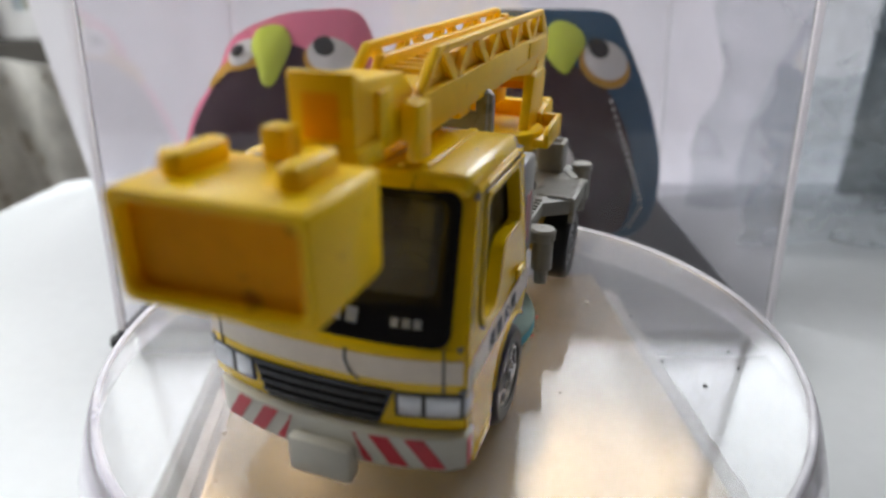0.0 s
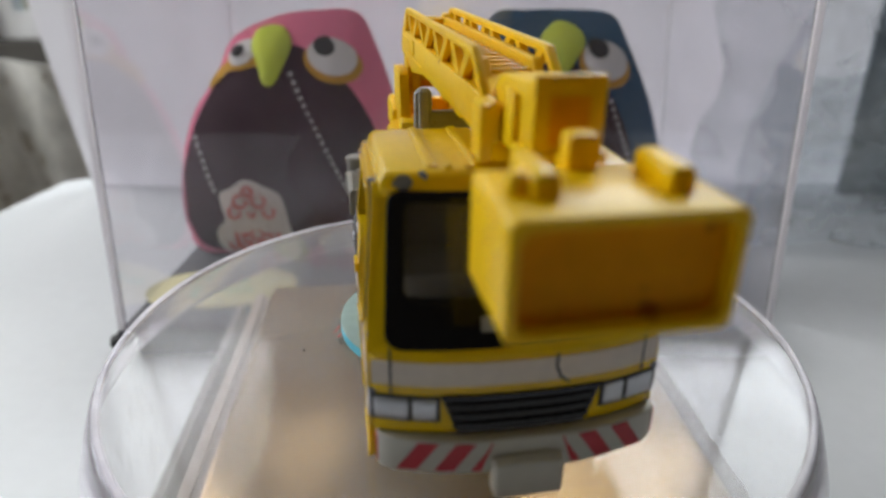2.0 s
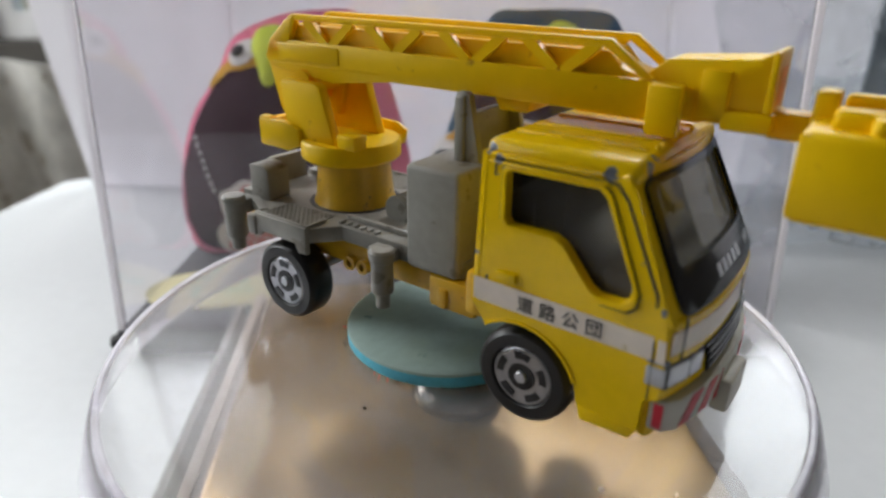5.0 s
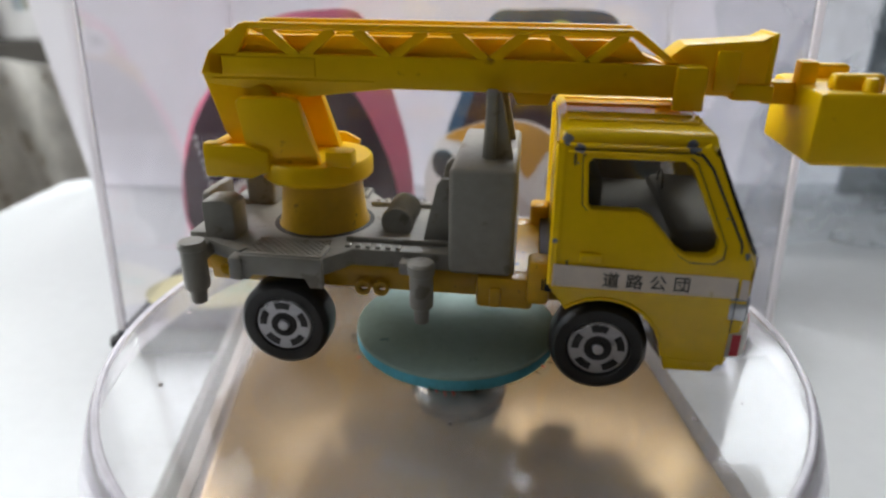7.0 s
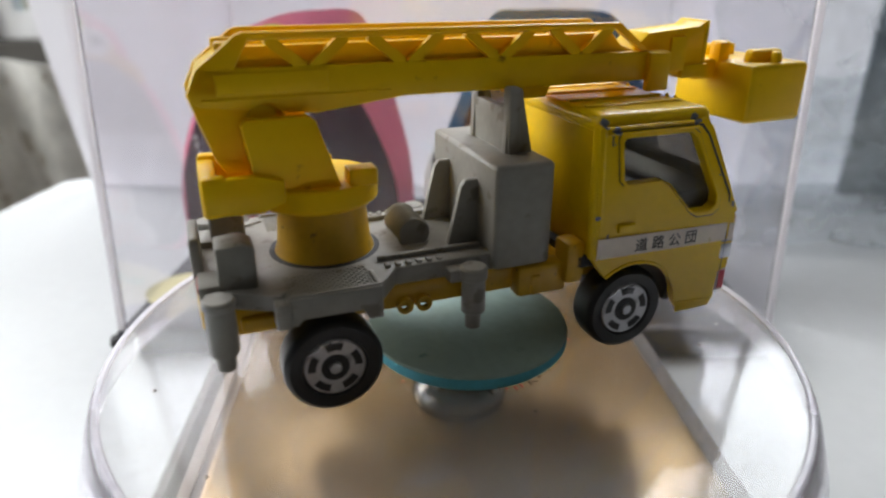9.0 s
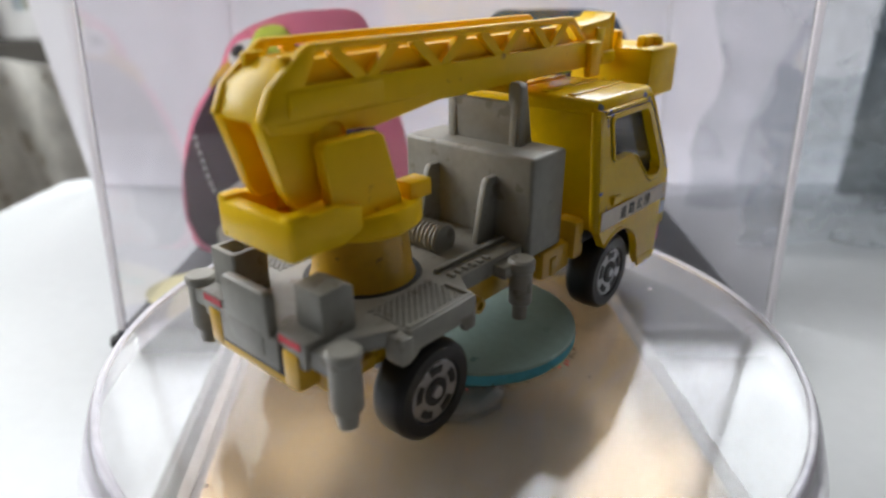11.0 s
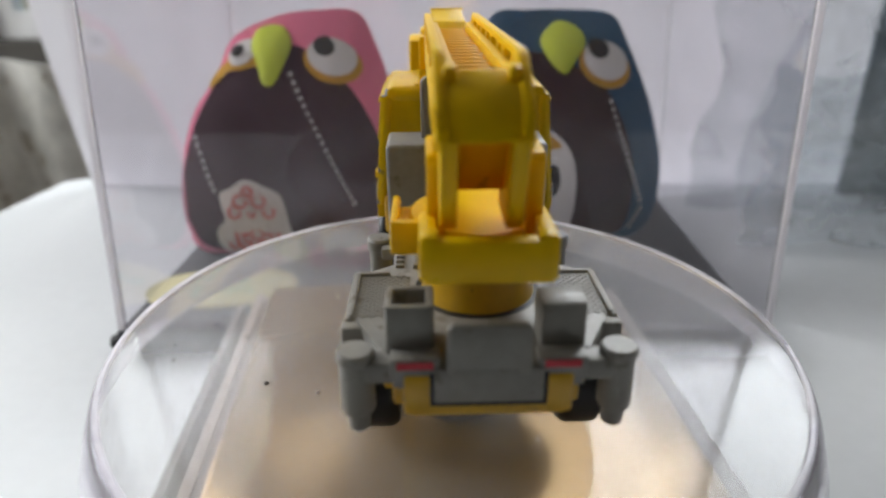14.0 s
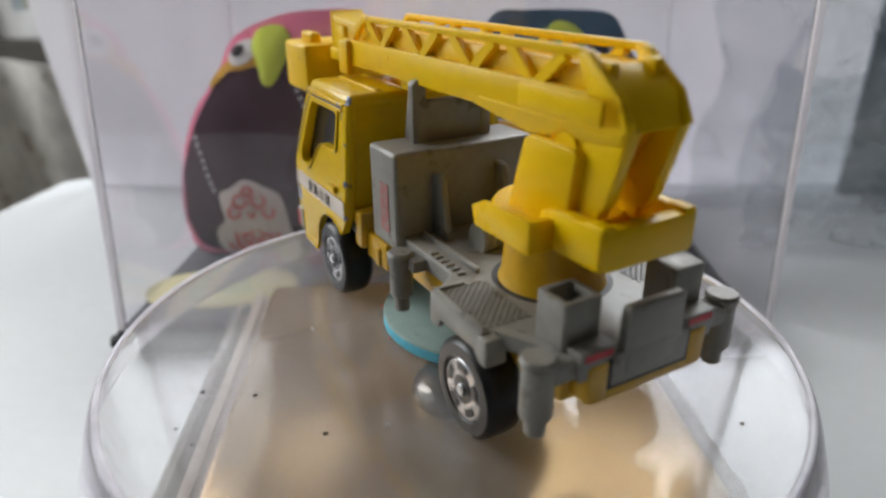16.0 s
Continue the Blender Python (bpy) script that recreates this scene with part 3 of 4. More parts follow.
spindle = thing("spindle", "polished steel spindle with a flange under the plate", "spindle")
part("flange", lathe([(0, 0), (6.8, 0), (7.0, 0.8), (6.6, 2.0), (5.6, 3.0), (5.2, 3.2), (5.0, 4.2), (3.2, 4.6), (0, 4.6)], 40), STEEL, spindle)
part("shaft", lathe([(0, 4.6), (1.9, 4.6), (1.9, 9.6), (3.6, 9.8), (3.6, 11.4), (0, 11.4)], 32), STEEL, spindle)

plate = thing("turntable_plate", "round clear scratched acrylic plate with turned-down lip", "turntable plate")
disc = part("disc", lathe([(0, 0), (44.6, 0), (44.6, -1.4), (0, -1.4)], 128), PLATE, plate)
part("lip", lathe([(44.7, -0.02), (45.2, -0.15), (45.7, -0.7), (46.1, -1.6), (46.9, -4.0), (47.7, -6.6), (47.7, -7.2), (46.8, -7.2), (45.9, -4.0), (44.9, -1.6), (44.7, -0.02)], 128), RIM, plate)
part("bead", lathe([(44.3, 0.04), (44.55, 0.3), (44.95, 0.3), (45.2, 0.04), (44.3, 0.04)], 128), BEAD, plate, "edge bead whitened to paint the rim's bright glint")
rng = random.Random(5)
for k in range(16):
    a, r = rng.uniform(0, 6.28), rng.uniform(14, 40)
    w = rng.uniform(0.15, 0.38)
    part("dust_speck", lathe([(0, 0.02), (w, 0.05), (w * 0.6, 0.2), (0, 0.22)], 5, at=(r * math.cos(a), r * math.sin(a), 0.02)), INK if k % 3 else PATCH, plate)

pad = thing("foam_pad", "round turquoise foam pad with pale green top", "pad")
part("foam", lathe([(0, 0.05), (13.2, 0.05), (13.5, 0.4), (13.5, 1.7), (13.35, 1.75)], 72), PADSIDE, pad)
part("top_sheet", lathe([(13.5, 1.7), (13.4, 2.0), (13.0, 2.2), (0, 2.2)], 72), PADTOP, pad, "pale green top sheet")
for k in range(60):
    a = rng.uniform(0, 6.28)
    r, l = 13.5 + rng.uniform(-0.1, 0.5), rng.uniform(0.15, 0.6)
    part("fibre", beam((r * math.cos(a), r * math.sin(a), rng.uniform(0.05, 0.6)), ((r + l) * math.cos(a + 0.02), (r + l) * math.sin(a + 0.02), rng.uniform(0.05, 0.5)), 0.12, 0.12), INK if k % 5 else RED, pad, smooth=False)

# ---- toy lift truck, in its own space: x forward, y left, z up, millimetres ----
truck = thing("toy_lift_truck", "yellow die-cast toy truck with grey deck and yellow lift boom", "toy truck")


def tumble(b):
    """The cab leans inwards above its belt line."""
    for v in b.verts:
        v.co.y *= 1 - max(0.0, v.co.z - 18) * 0.0085
    return b


def bow(b):
    """The nose is bowed in plan: its corners stand further back than its middle."""
    for v in b.verts:
        if v.co.x > 33:
            v.co.x -= 2.1 * (abs(v.co.y) / 12.7) ** 2.6 * min(1, (v.co.x - 33) / 2)
    return b


def cut(b, step=2.0):
    """Splits a plate along y, so that it can bow."""
    for k in range(-6, 7):
        g = b.verts[:] + b.edges[:] + b.faces[:]
        bmesh.ops.bisect_plane(b, geom=g, plane_co=(0, k * step, 0), plane_no=(0, 1, 0))
    return b


cab = part("cab", tumble(box(13.2, 14.2, -12.3, 12.3, 13.6, 30.0, 0.3)), PAINT, truck, "yellow painted cab")
cab.location.y, cab.scale.y = -0.45 * MM, 1.03
SIDE = [(13, 13.7), (13, 29.7), (27.6, 29.7), (29.0, 28.8), (32.9, 20.3), (33.8, 17.4), (34.1, 13.5), (34.0, 9.6), (32.7, 9.2), (32.5, 5.4), (31.8, 4.5), (27.2, 4.4), (26.0, 6.0)] + arc(19.1, 5.7, 6.9, 18, 128, 8)
HOLE = [(16.5, 28.3), (25.7, 28.3), (26.6, 27.6), (30.2, 20.2), (30.1, 19.0), (29.3, 18.4), (27.0, 18.4), (26.0, 19.0), (23.0, 22.3), (21.8, 22.9), (16.9, 22.9), (16.4, 23.4), (16.1, 27.8)]
for s in (-1, 1):
    part("side_panel", tumble(slab(SIDE, 1.1, [HOLE], place=side(11.6, s))), PAINT, cab)
    # raised window surround, the door's cut and the grooves of worn black
    big = [(u + (u - 22.5) * 0.085, v + (v - 24) * 0.12) for u, v in HOLE]
    part("window_surround", tumble(slab(big, 0.28, [HOLE], r=0.08, place=side(12.68, s))), PAINT, cab)
    big2 = [(u + (u - 22.5) * 0.02, v + (v - 24) * 0.03) for u, v in big]
    part("window_groove", tumble(slab(big2, 0.06, [big], place=side(12.69, s))), INK, cab, "thin black groove round the window")
    part("side_window", tumble(slab([(15.5, 17.8), (31, 17.8), (27.6, 28.6), (15.5, 28.6)], 0.3, place=side(11.0, s))), CABGLASS, cab, "smoked clear side window", smooth=False)
    part("door_groove", tumble(slab([(14.6, 13.9), (14.85, 13.9), (14.85, 28.9), (27.2, 28.9), (28.4, 27.6), (32.4, 19.8), (32.9, 14.0), (32.9, 9.4), (33.02, 9.4), (33.02, 14.2), (32.62, 20.0), (28.6, 27.8), (27.4, 29.15), (14.6, 29.15)], 0.05, place=side(12.7, s))), INK, cab, "fine black door line")
    part("door_handle", box(16.0, 18.3, s * 12.66 - 0.12, s * 12.66 + 0.25 * (s > 0) + 0.12, 17.0, 18.0, 0.1) if s > 0 else box(16.0, 18.3, -12.95, -12.55, 17.0, 18.0, 0.1), PAINT, cab)
    part("white_stripe", slab([(13.3, 13.9), (32.8, 13.7), (32.8, 16.1), (13.3, 16.5)], 0.07, place=side(12.7, s)), STRIPE, cab, "white printed stripe")
    part("front_stripe_end", slab([(33.2, 13.65), (34.1, 13.6), (33.95, 15.9), (33.2, 16.0)], 0.07, place=side(12.7, s)), STRIPE, cab)

front = part("front_panel", bow(cut(box(33.2, 36.3, -12.6, 12.6, 9.3, 18.1, 0.7, 3))), PAINT, cab)
part("front_skirt", bow(cut(box(30.0, 35.2, -12.2, 12.2, 4.6, 9.6, 0.6))), PAINT, cab)
part("front_stripe", bow(cut(slab([(-12.4, 14.5), (12.4, 14.5), (12.4, 16.8), (-12.4, 16.8)], 0.06, place=lambda u, v, w: (36.32 + w, u, v)))), STRIPE, cab, "white printed stripe")
for s in (-1, 1):
    part("panel_line", bow(box(36.30, 36.42, s * 10.9 - 0.08, s * 10.9 + 0.08, 13.6, 18.0)), INK, cab)
part("pen_mark", slab([(2.6, 17.2), (2.85, 17.2), (2.75, 16.0), (3.2, 14.9), (4.0, 14.2), (3.85, 14.1), (2.95, 14.8), (2.5, 16.0)], 0.05, place=lambda u, v, w: (36.37 + w, u, v)), INK, cab, "thin dark pen mark on the stripe")

# windscreen in its slanted plane: (y, s) with s along the slope
def slope(u, v, w):
    k = 15.6
    return (35.8 - 6.9 * v / k + 0.893 * w - 1.7 * (abs(u) / 12.7) ** 2.6, u * (1 - 0.0065 * v), 17.7 + 13.95 * v / k + 0.449 * w)


def sloped(b, lift=0.0):
    """Splits a flat plate across and lays it into the bowed windscreen."""
    for k in range(-5, 6):
        bmesh.ops.bisect_plane(b, geom=b.verts[:] + b.edges[:] + b.faces[:], plane_co=(k * 2.2, 0, 0), plane_no=(1, 0, 0))
    for v in b.verts:
        v.co = slope(v.co.x, v.co.y, v.co.z + lift)
    return b


def rounded(u0, u1, v0, v1, r):
    return arc(u1 - r, v1 - r, r, 0, 90, 4) + arc(u0 + r, v1 - r, r, 90, 180, 4) + arc(u0 + r, v0 + r, r, 180, 270, 4) + arc(u1 - r, v0 + r, r, 270, 360, 4)


part("windscreen_surround", sloped(slab(rounded(-12.6, 12.6, -0.4, 13.9, 0.5), 1.0, [rounded(-10.6, 10.6, 1.0, 12.4, 0.8)]), -1.0), PAINT, cab)
black = part("windscreen_frame", sloped(slab(rounded(-11.3, 11.3, 0.1, 13.2, 1.3), 0.35, [rounded(-9.8, 9.8, 4.4, 12.3, 0.7)], r=0.1)), BLACK, cab, "glossy black windscreen frame")
part("windscreen", sloped(slab(rounded(-10.2, 10.2, 3.8, 12.4, 0.6), 0.3), -0.45), CABGLASS, cab, "smoked clear windscreen", smooth=False)
for u0, n, h, gap, v0 in ((-3.6, 5, 1.3, 1.5, 1.5), (6.4, 3, 0.8, 0.95, 1.6)):
    for i in range(n):
        w = gap * 0.7
        part("maker_mark", slab([(u0 + i * gap, v0), (u0 + i * gap + w, v0), (u0 + i * gap + w, v0 + h), (u0 + i * gap, v0 + h)], 0.06, place=lambda a, b, c: slope(a, b, c + 0.36)), SILVER, cab, "plain silver bar in place of the maker's mark", smooth=False)

roof = part("roof", tumble(box(13.0, 29.1, -12.3, 12.3, 28.6, 31.0, 1.0, 3)), PAINT, cab)
for y in (-6.5, -2.6, 2.6, 6.5):
    part("roof_rib", box(14.0, 27.8, y - 0.5, y + 0.5, 30.75, 31.25, 0.2), PAINT, cab)
for y in (-5.2, -3.6, 4.6):
    part("rivet", lathe([(0, 31.4), (0.2, 31.35), (0.3, 31.0)], 10, at=(28.2, y, 0)), PAINT, cab)
for s in (-1, 1):
    for k, (z, y) in enumerate(((29.35, 11.5), (28.75, 11.75))):
        part("roof_gutter", slab([(14.0, z), (26.0 + 0.6 * k, z), (26.0 + 0.6 * k, z + 0.35), (14.0, z + 0.35)], 0.3, r=0.1, place=side(y - 0.1, s)), PAINT, cab)

# grille, lamps, bumper
grille = part("grille", bow(cut(slab([(-6.9, 13.6), (6.9, 13.6), (5.5, 9.9), (-5.5, 9.9)], 0.25, place=lambda u, v, w: (36.27 + w, u, v)))), BLACK, cab, "black grille")
for z in (10.7, 11.7, 12.7):
    part("slat", bow(cut(box(36.45, 36.75, -5.9 - (z - 10.7) * 0.25, 5.8 + (z - 10.7) * 0.25, z - 0.28, z + 0.28, 0.1))), BLACK, grille)
for s in (-1, 1):
    for y0, y1, nm in ((7.2, 9.2, "side_lamp"), (9.5, 12.3, "headlight")):
        a, b_ = sorted((s * y0, s * y1))
        part(nm, bow(cut(box(35.9, 36.55, a, b_, 11.1, 13.3, 0.2))), SILVER, cab, "silver printed lamp")
    a, b_ = sorted((s * 6.9, s * 12.55))
    part("lamp_frame", bow(cut(box(35.9, 36.42, a, b_, 10.9, 13.5, 0.1))), INK, cab, "dark lamp frame")
    part("corner_lamp", box(32.4, 34.3, min(s * 12.2, s * 12.75), max(s * 12.2, s * 12.75), 11.0, 13.2, 0.2), SILVER, cab, "silver printed lamp")
    part("lamp_cap", box(32.3, 34.4, min(s * 11.8, s * 12.72), max(s * 11.8, s * 12.72), 13.3, 13.9, 0.15), GUN, cab)

bumper = part("bumper", slab([(32.6, -12.9), (34.6, -12.9), (35.6, -11.6), (36.7, -7.5), (37.2, -4), (37.2, 4), (36.7, 7.5), (35.6, 11.6), (34.6, 12.9), (32.6, 12.9)], 3.6, r=0.3, place=lambda u, v, w: (u, v, 5.8 + w)), WHITE, truck, "cream white bumper with red slashes")
part("number_plate", box(36.4, 38.4, -3.2, 3.2, 3.7, 7.6, 0.5), WHITE, bumper, "blank cream plate block")
for s in (-1, 1):
    for k, y in enumerate((11.4, 8.2, 5.0)):
        w = 1.7
        pts = [(s * y, 6.2), (s * (y - w), 6.2), (s * (y - w - 1.9), 9.1), (s * (y - 1.9), 9.1)]
        if k == 2:
            pts = [(s * y, 6.2), (s * (y - 0.9), 6.2), (s * (y - 1.7), 9.1), (s * (y - 1.9), 9.1)]
        part("red_slash", slab(pts, 0.08, place=lambda u, v, c: (np.interp(abs(u), (0, 4, 7.5, 11.6, 12.9), (37.22, 37.22, 36.72, 35.62, 34.62)) + c, u, v)), RED, bumper, "red slash", smooth=False)
    part("red_slash", box(33.6, 34.5, min(s * 12.9, s * 13.0), max(s * 12.9, s * 13.0), 6.2, 8.9), RED, bumper, "red slash", smooth=False)

# cab interior
for s in (-1, 1):
    part("rear_corner", tumble(lathe([(0.9, 13.8), (0.9, 29.6)], 16, at=(13.6, s * 11.9, 0))), PAINT, cab)
    part("sill", slab([(26.6, 4.2), (31.8, 4.3), (32.4, 5.4), (26.2, 5.8)], 0.35, r=0.12, place=side(12.45, s)), PAINT, cab)
    part("arch_lip", slab(arc(19.1, 5.7, 7.15, 20, 128, 10) + arc(19.1, 5.7, 6.75, 128, 20, 10), 0.3, r=0.08, place=side(12.55, s)), PAINT, cab)
# added dark sheets hide the yellow walls, so the cab looks shaded inside
part("lining", tumble(box(14.25, 14.6, -11.0, 11.0, 13.8, 28.4)), INSIDE, cab, "dark sheet added to darken the cab's inside")
part("lining", box(14.6, 27.4, -10.2, 10.2, 28.2, 28.5), INSIDE, cab, "dark sheet added to darken the cab's inside")
part("interior", box(14.2, 27.0, -10.6, 10.6, 13.8, 19.5, 0.6), INSIDE, cab, "dark grey moulded interior")
for y in (-5.5, 5.5):
    part("seat", box(15.0, 18.2, y - 3.6, y + 3.6, 19.0, 25.5, 0.8), INSIDE, cab)
part("dashboard", box(26.0, 33.0, -10.6, 10.6, 12.0, 20.6, 1.2), INSIDE, cab)
part("steering_wheel", lathe([(1.7, 0), (1.85, 0.15), (2.0, 0), (1.85, -0.15), (1.7, 0)], 24, "x", (27.0, 5.0, 20.6)), INSIDE, cab)


# writing on the doors
def word(text, size, m, parent):
    cu = bpy.data.curves.new("letters", "FONT")
    cu.body, cu.size, cu.extrude, cu.align_x = text, size * MM, 0.00003, "CENTER"
    tmp = bpy.data.objects.new("letters", cu)
    scene.collection.objects.link(tmp)
    bpy.context.view_layer.update()
    me = bpy.data.meshes.new_from_object(tmp.evaluated_get(bpy.context.evaluated_depsgraph_get()))
    bpy.data.objects.remove(tmp)
    me.materials.clear()
    me.materials.append(INK)
    ob = new("letter", me)
    ob.parent = parent
    ob.matrix_basis = m
    return ob


for i, ch in enumerate("道路公団"):
    word(ch, 1.9, pose((19.6 + 2.5 * i) * MM, -12.82 * MM, 14.3 * MM, 90, 0, 0), cab)
    word(ch, 1.9, pose((27.1 - 2.5 * i) * MM, 12.82 * MM, 14.3 * MM, 90, 0, 180), cab)

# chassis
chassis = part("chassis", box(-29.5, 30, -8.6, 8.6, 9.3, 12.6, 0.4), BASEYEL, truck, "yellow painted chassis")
part("underside", box(-13, 13, -6.8, 6.8, 8.5, 9.5, 0.3), GREY, chassis, "grey underside")
for s in (-1, 1):
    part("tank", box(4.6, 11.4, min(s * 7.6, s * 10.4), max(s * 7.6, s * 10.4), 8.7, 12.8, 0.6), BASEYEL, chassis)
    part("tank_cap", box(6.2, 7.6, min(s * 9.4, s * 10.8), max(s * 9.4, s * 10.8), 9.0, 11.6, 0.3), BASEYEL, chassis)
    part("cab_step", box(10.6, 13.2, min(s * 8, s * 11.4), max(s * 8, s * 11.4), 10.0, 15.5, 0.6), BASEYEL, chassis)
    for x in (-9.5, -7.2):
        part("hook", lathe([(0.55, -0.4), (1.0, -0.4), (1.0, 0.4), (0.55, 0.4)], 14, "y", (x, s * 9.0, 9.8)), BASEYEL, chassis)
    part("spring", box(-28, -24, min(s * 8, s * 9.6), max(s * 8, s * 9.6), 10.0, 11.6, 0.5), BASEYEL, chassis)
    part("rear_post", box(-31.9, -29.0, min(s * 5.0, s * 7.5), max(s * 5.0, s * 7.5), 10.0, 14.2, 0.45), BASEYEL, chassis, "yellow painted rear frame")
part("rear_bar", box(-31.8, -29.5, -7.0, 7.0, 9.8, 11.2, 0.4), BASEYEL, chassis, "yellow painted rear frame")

part("wheel_well", box(12.0, 26.8, -11.4, 11.4, 11.9, 13.7, 0.2), RUBBER, chassis, "black wheel well")
part("wheel_well", box(26.2, 32.0, -11.4, 11.4, 5.0, 13.4, 0.2), RUBBER, chassis, "black wheel well")

# wheels
def wheel(x, s, r=5.65):
    w = thing("wheel", "", "")
    w.parent = truck
    w.location = (x * MM, s * 10.6 * MM, r * MM)
    o = s * 2.2
    part("tyre", lathe([(2.9, -s * 2.2), (5.0, -s * 2.2), (5.5, -s * 1.7), (r, -s * 1.2), (r, s * 1.2), (5.5, s * 1.8), (5.0, o), (3.75, o), (3.55, s * 1.9), (0, s * 1.6)], 48, "y"), RUBBER, w, "black tyre")
    rim = part("rim", lathe([(0, s * 1.65), (1.2, s * 1.65), (1.2, s * 2.0), (3.3, s * 2.05), (3.5, s * 1.9), (3.5, s * 1.6)], 40, "y"), CHROME, w, "chrome rim with five openings")
    part("hub", lathe([(1.6, s * 1.9), (1.6, s * 2.12), (0.8, s * 2.12), (0.8, s * 1.95)], 28, "y"), RUBBER, rim)
    part("axle_end", lathe([(0.7, s * 1.7), (0.7, s * 2.3), (0.6, s * 2.42), (0, s * 2.45)], 20, "y"), SILVER, rim)
    for k in range(5):
        a0 = 90 + 72 * k
        outer, inner = arc(0, 0, 3.05, a0 - 20, a0 + 20, 5), arc(0, 0, 2.2, a0 + 20, a0 - 20, 5)
        part("opening", slab(outer + inner, 0.06, place=lambda u, v, c: (u, s * (2.09 + c), v)), RUBBER, rim, smooth=False)
    return w


for x in (19.2, -18.8):
    for s in (-1, 1):
        wheel(x, s)
    part("axle", lathe([(0, -9), (0.8, -9), (0.8, 9), (0, 9)], 16, "y", (x, 0, 5.65)), GUN, truck)

# grey deck and its fittings
HALF = [(-31.6, 8.4), (-29.2, 8.4), (-23.6, 11.2), (-23.0, 13.1), (-13.6, 13.1), (-10.6, 9.2), (9.0, 9.2)]
DECK = [(u, -v) for u, v in HALF] + HALF[::-1]
deck = part("deck", slab(DECK, 2.2, r=0.2, place=lambda u, v, w: (u, v, 12.7 + w)), GREY, truck, "grey plastic deck")
for s in (-1, 1):
    part("skirt", slab([(-23.3, 11.9), (-22.4, 11.9), (-21.8, 12.6), (-15.4, 12.5), (-14.8, 11.3), (-13.2, 11.3), (-13.2, 15.1), (-23.3, 15.1)], 0.8, r=0.15, place=side(12.6, s)), GREY, deck)
    part("end_tab", box(-24.6, -22.9, min(s * 11.2, s * 13.7), max(s * 11.2, s * 13.7), 11.8, 14.8, 0.35), GREY, deck)
    part("deck_brace", beam((-29.0, s * 8.7, 14.4), (-23.4, s * 11.6, 14.4), 1.2, 1.4), GREY, deck)
    # crossed ridges of the tread on the wide part of the deck, inside a raised border
    tread = bmesh.new()
    u0, u1, v0, v1 = -22.8, -13.8, 7.2, 12.6
    for sgn in (-1, 1):
        for k in range(-8, 19):
            c = u0 + k * 0.85
            lo, hi = (max(u0, c), min(u1, c + v1 - v0))
            if hi - lo > 0.3:
                w0, w1 = (v0 + lo - c, v0 + hi - c) if sgn > 0 else (v1 - lo + c, v1 - hi + c)
                beam((lo, s * w0, 14.93), (hi, s * w1, 14.93), 0.22, 0.14, bm=tread)
    tagged(part("tread", tread, GREY, deck, "raised crossed tread ridges", smooth=False), kind="stuff")
    part("deck_border", box(-23.0, -13.4, s * 12.85 - 0.25, s * 12.85 + 0.25, 14.8, 15.3, 0.1), GREY, deck)
    part("deck_border", box(-13.75, -13.25, min(s * 9.4, s * 13.0), max(s * 9.4, s * 13.0), 14.8, 15.3, 0.1), GREY, deck)
    for i in range(6):
        part("tread_bar", box(-11.6 + i * 1.25, -11.0 + i * 1.25, min(s * 7.9, s * 8.9), max(s * 7.9, s * 8.9), 14.8, 15.25, 0.1), GREY, deck)
    part("deck_rail", box(-12.0, 1.0, s * 6.6 - 0.3, s * 6.6 + 0.3, 14.8, 15.5, 0.15), GREY, deck)
    if s < 0:
        part("rear_box", slab([(-29.6, 14.8), (-25.6, 14.8), (-25.6, 19.4), (-26.8, 20.0), (-29.6, 19.8)], 4.0, r=0.3, place=side(4.7, s)), GREY, deck, "grey storage box")
    else:
        part("rear_box", slab(rounded(-29.8, -25.6, 4.7, 9.0, 0.4), 5.0, [rounded(-29.1, -26.3, 5.4, 8.3, 0.3)], r=0.15, place=lambda u, v, w: (u, v, 14.8 + w)), GREY, deck, "open grey storage box")
    part("rear_lip", box(-31.7, -29.4, min(s * 4.3, s * 8.6), max(s * 4.3, s * 8.6), 13.8, 15.7, 0.2), GREY, deck)
    part("red_reflector", box(-31.80, -31.66, min(s * 4.8, s * 8.0), max(s * 4.8, s * 8.0), 14.75, 15.45), RED, deck, "red rear reflector")
    part("jack_arm", box(-31.2, -28.6, min(s * 7, s * 11.4), max(s * 7, s * 11.4), 12.9, 15.0, 0.3), GREY, deck)
    jack = part("rear_jack", lathe([(0, 15.8), (1.5, 15.8), (1.72, 15.5), (1.68, 14.9), (1.5, 14.7), (1.58, 9.8), (1.45, 9.5), (1.05, 9.5), (1.0, 7.7), (0.8, 7.5), (0, 7.5)], 28, at=(-29.9, s * 11.7, 0)), GREY, deck, "grey plastic jack leg")
    part("jack_arm", box(-4.6, -0.8, min(s * 7, s * 11.0), max(s * 7, s * 11.0), 12.6, 14.2, 0.3), GREY, deck)
    part("front_jack", lathe([(0, 14.7), (1.4, 14.7), (1.65, 14.4), (1.6, 13.2), (1.4, 13.0), (1.45, 9.0), (1.2, 8.7), (0.95, 8.7), (0.9, 6.8), (0, 6.7)], 24, at=(-1.8, s * 11.3, 0)), GREY, deck, "grey plastic jack leg")
    part("fin", slab([(-2.6, 14.8), (1.6, 14.8), (1.6, 22.9), (-0.3, 22.9), (-0.9, 22.2)], 0.9, r=0.15, place=side(4.2, s)), GREY, deck)
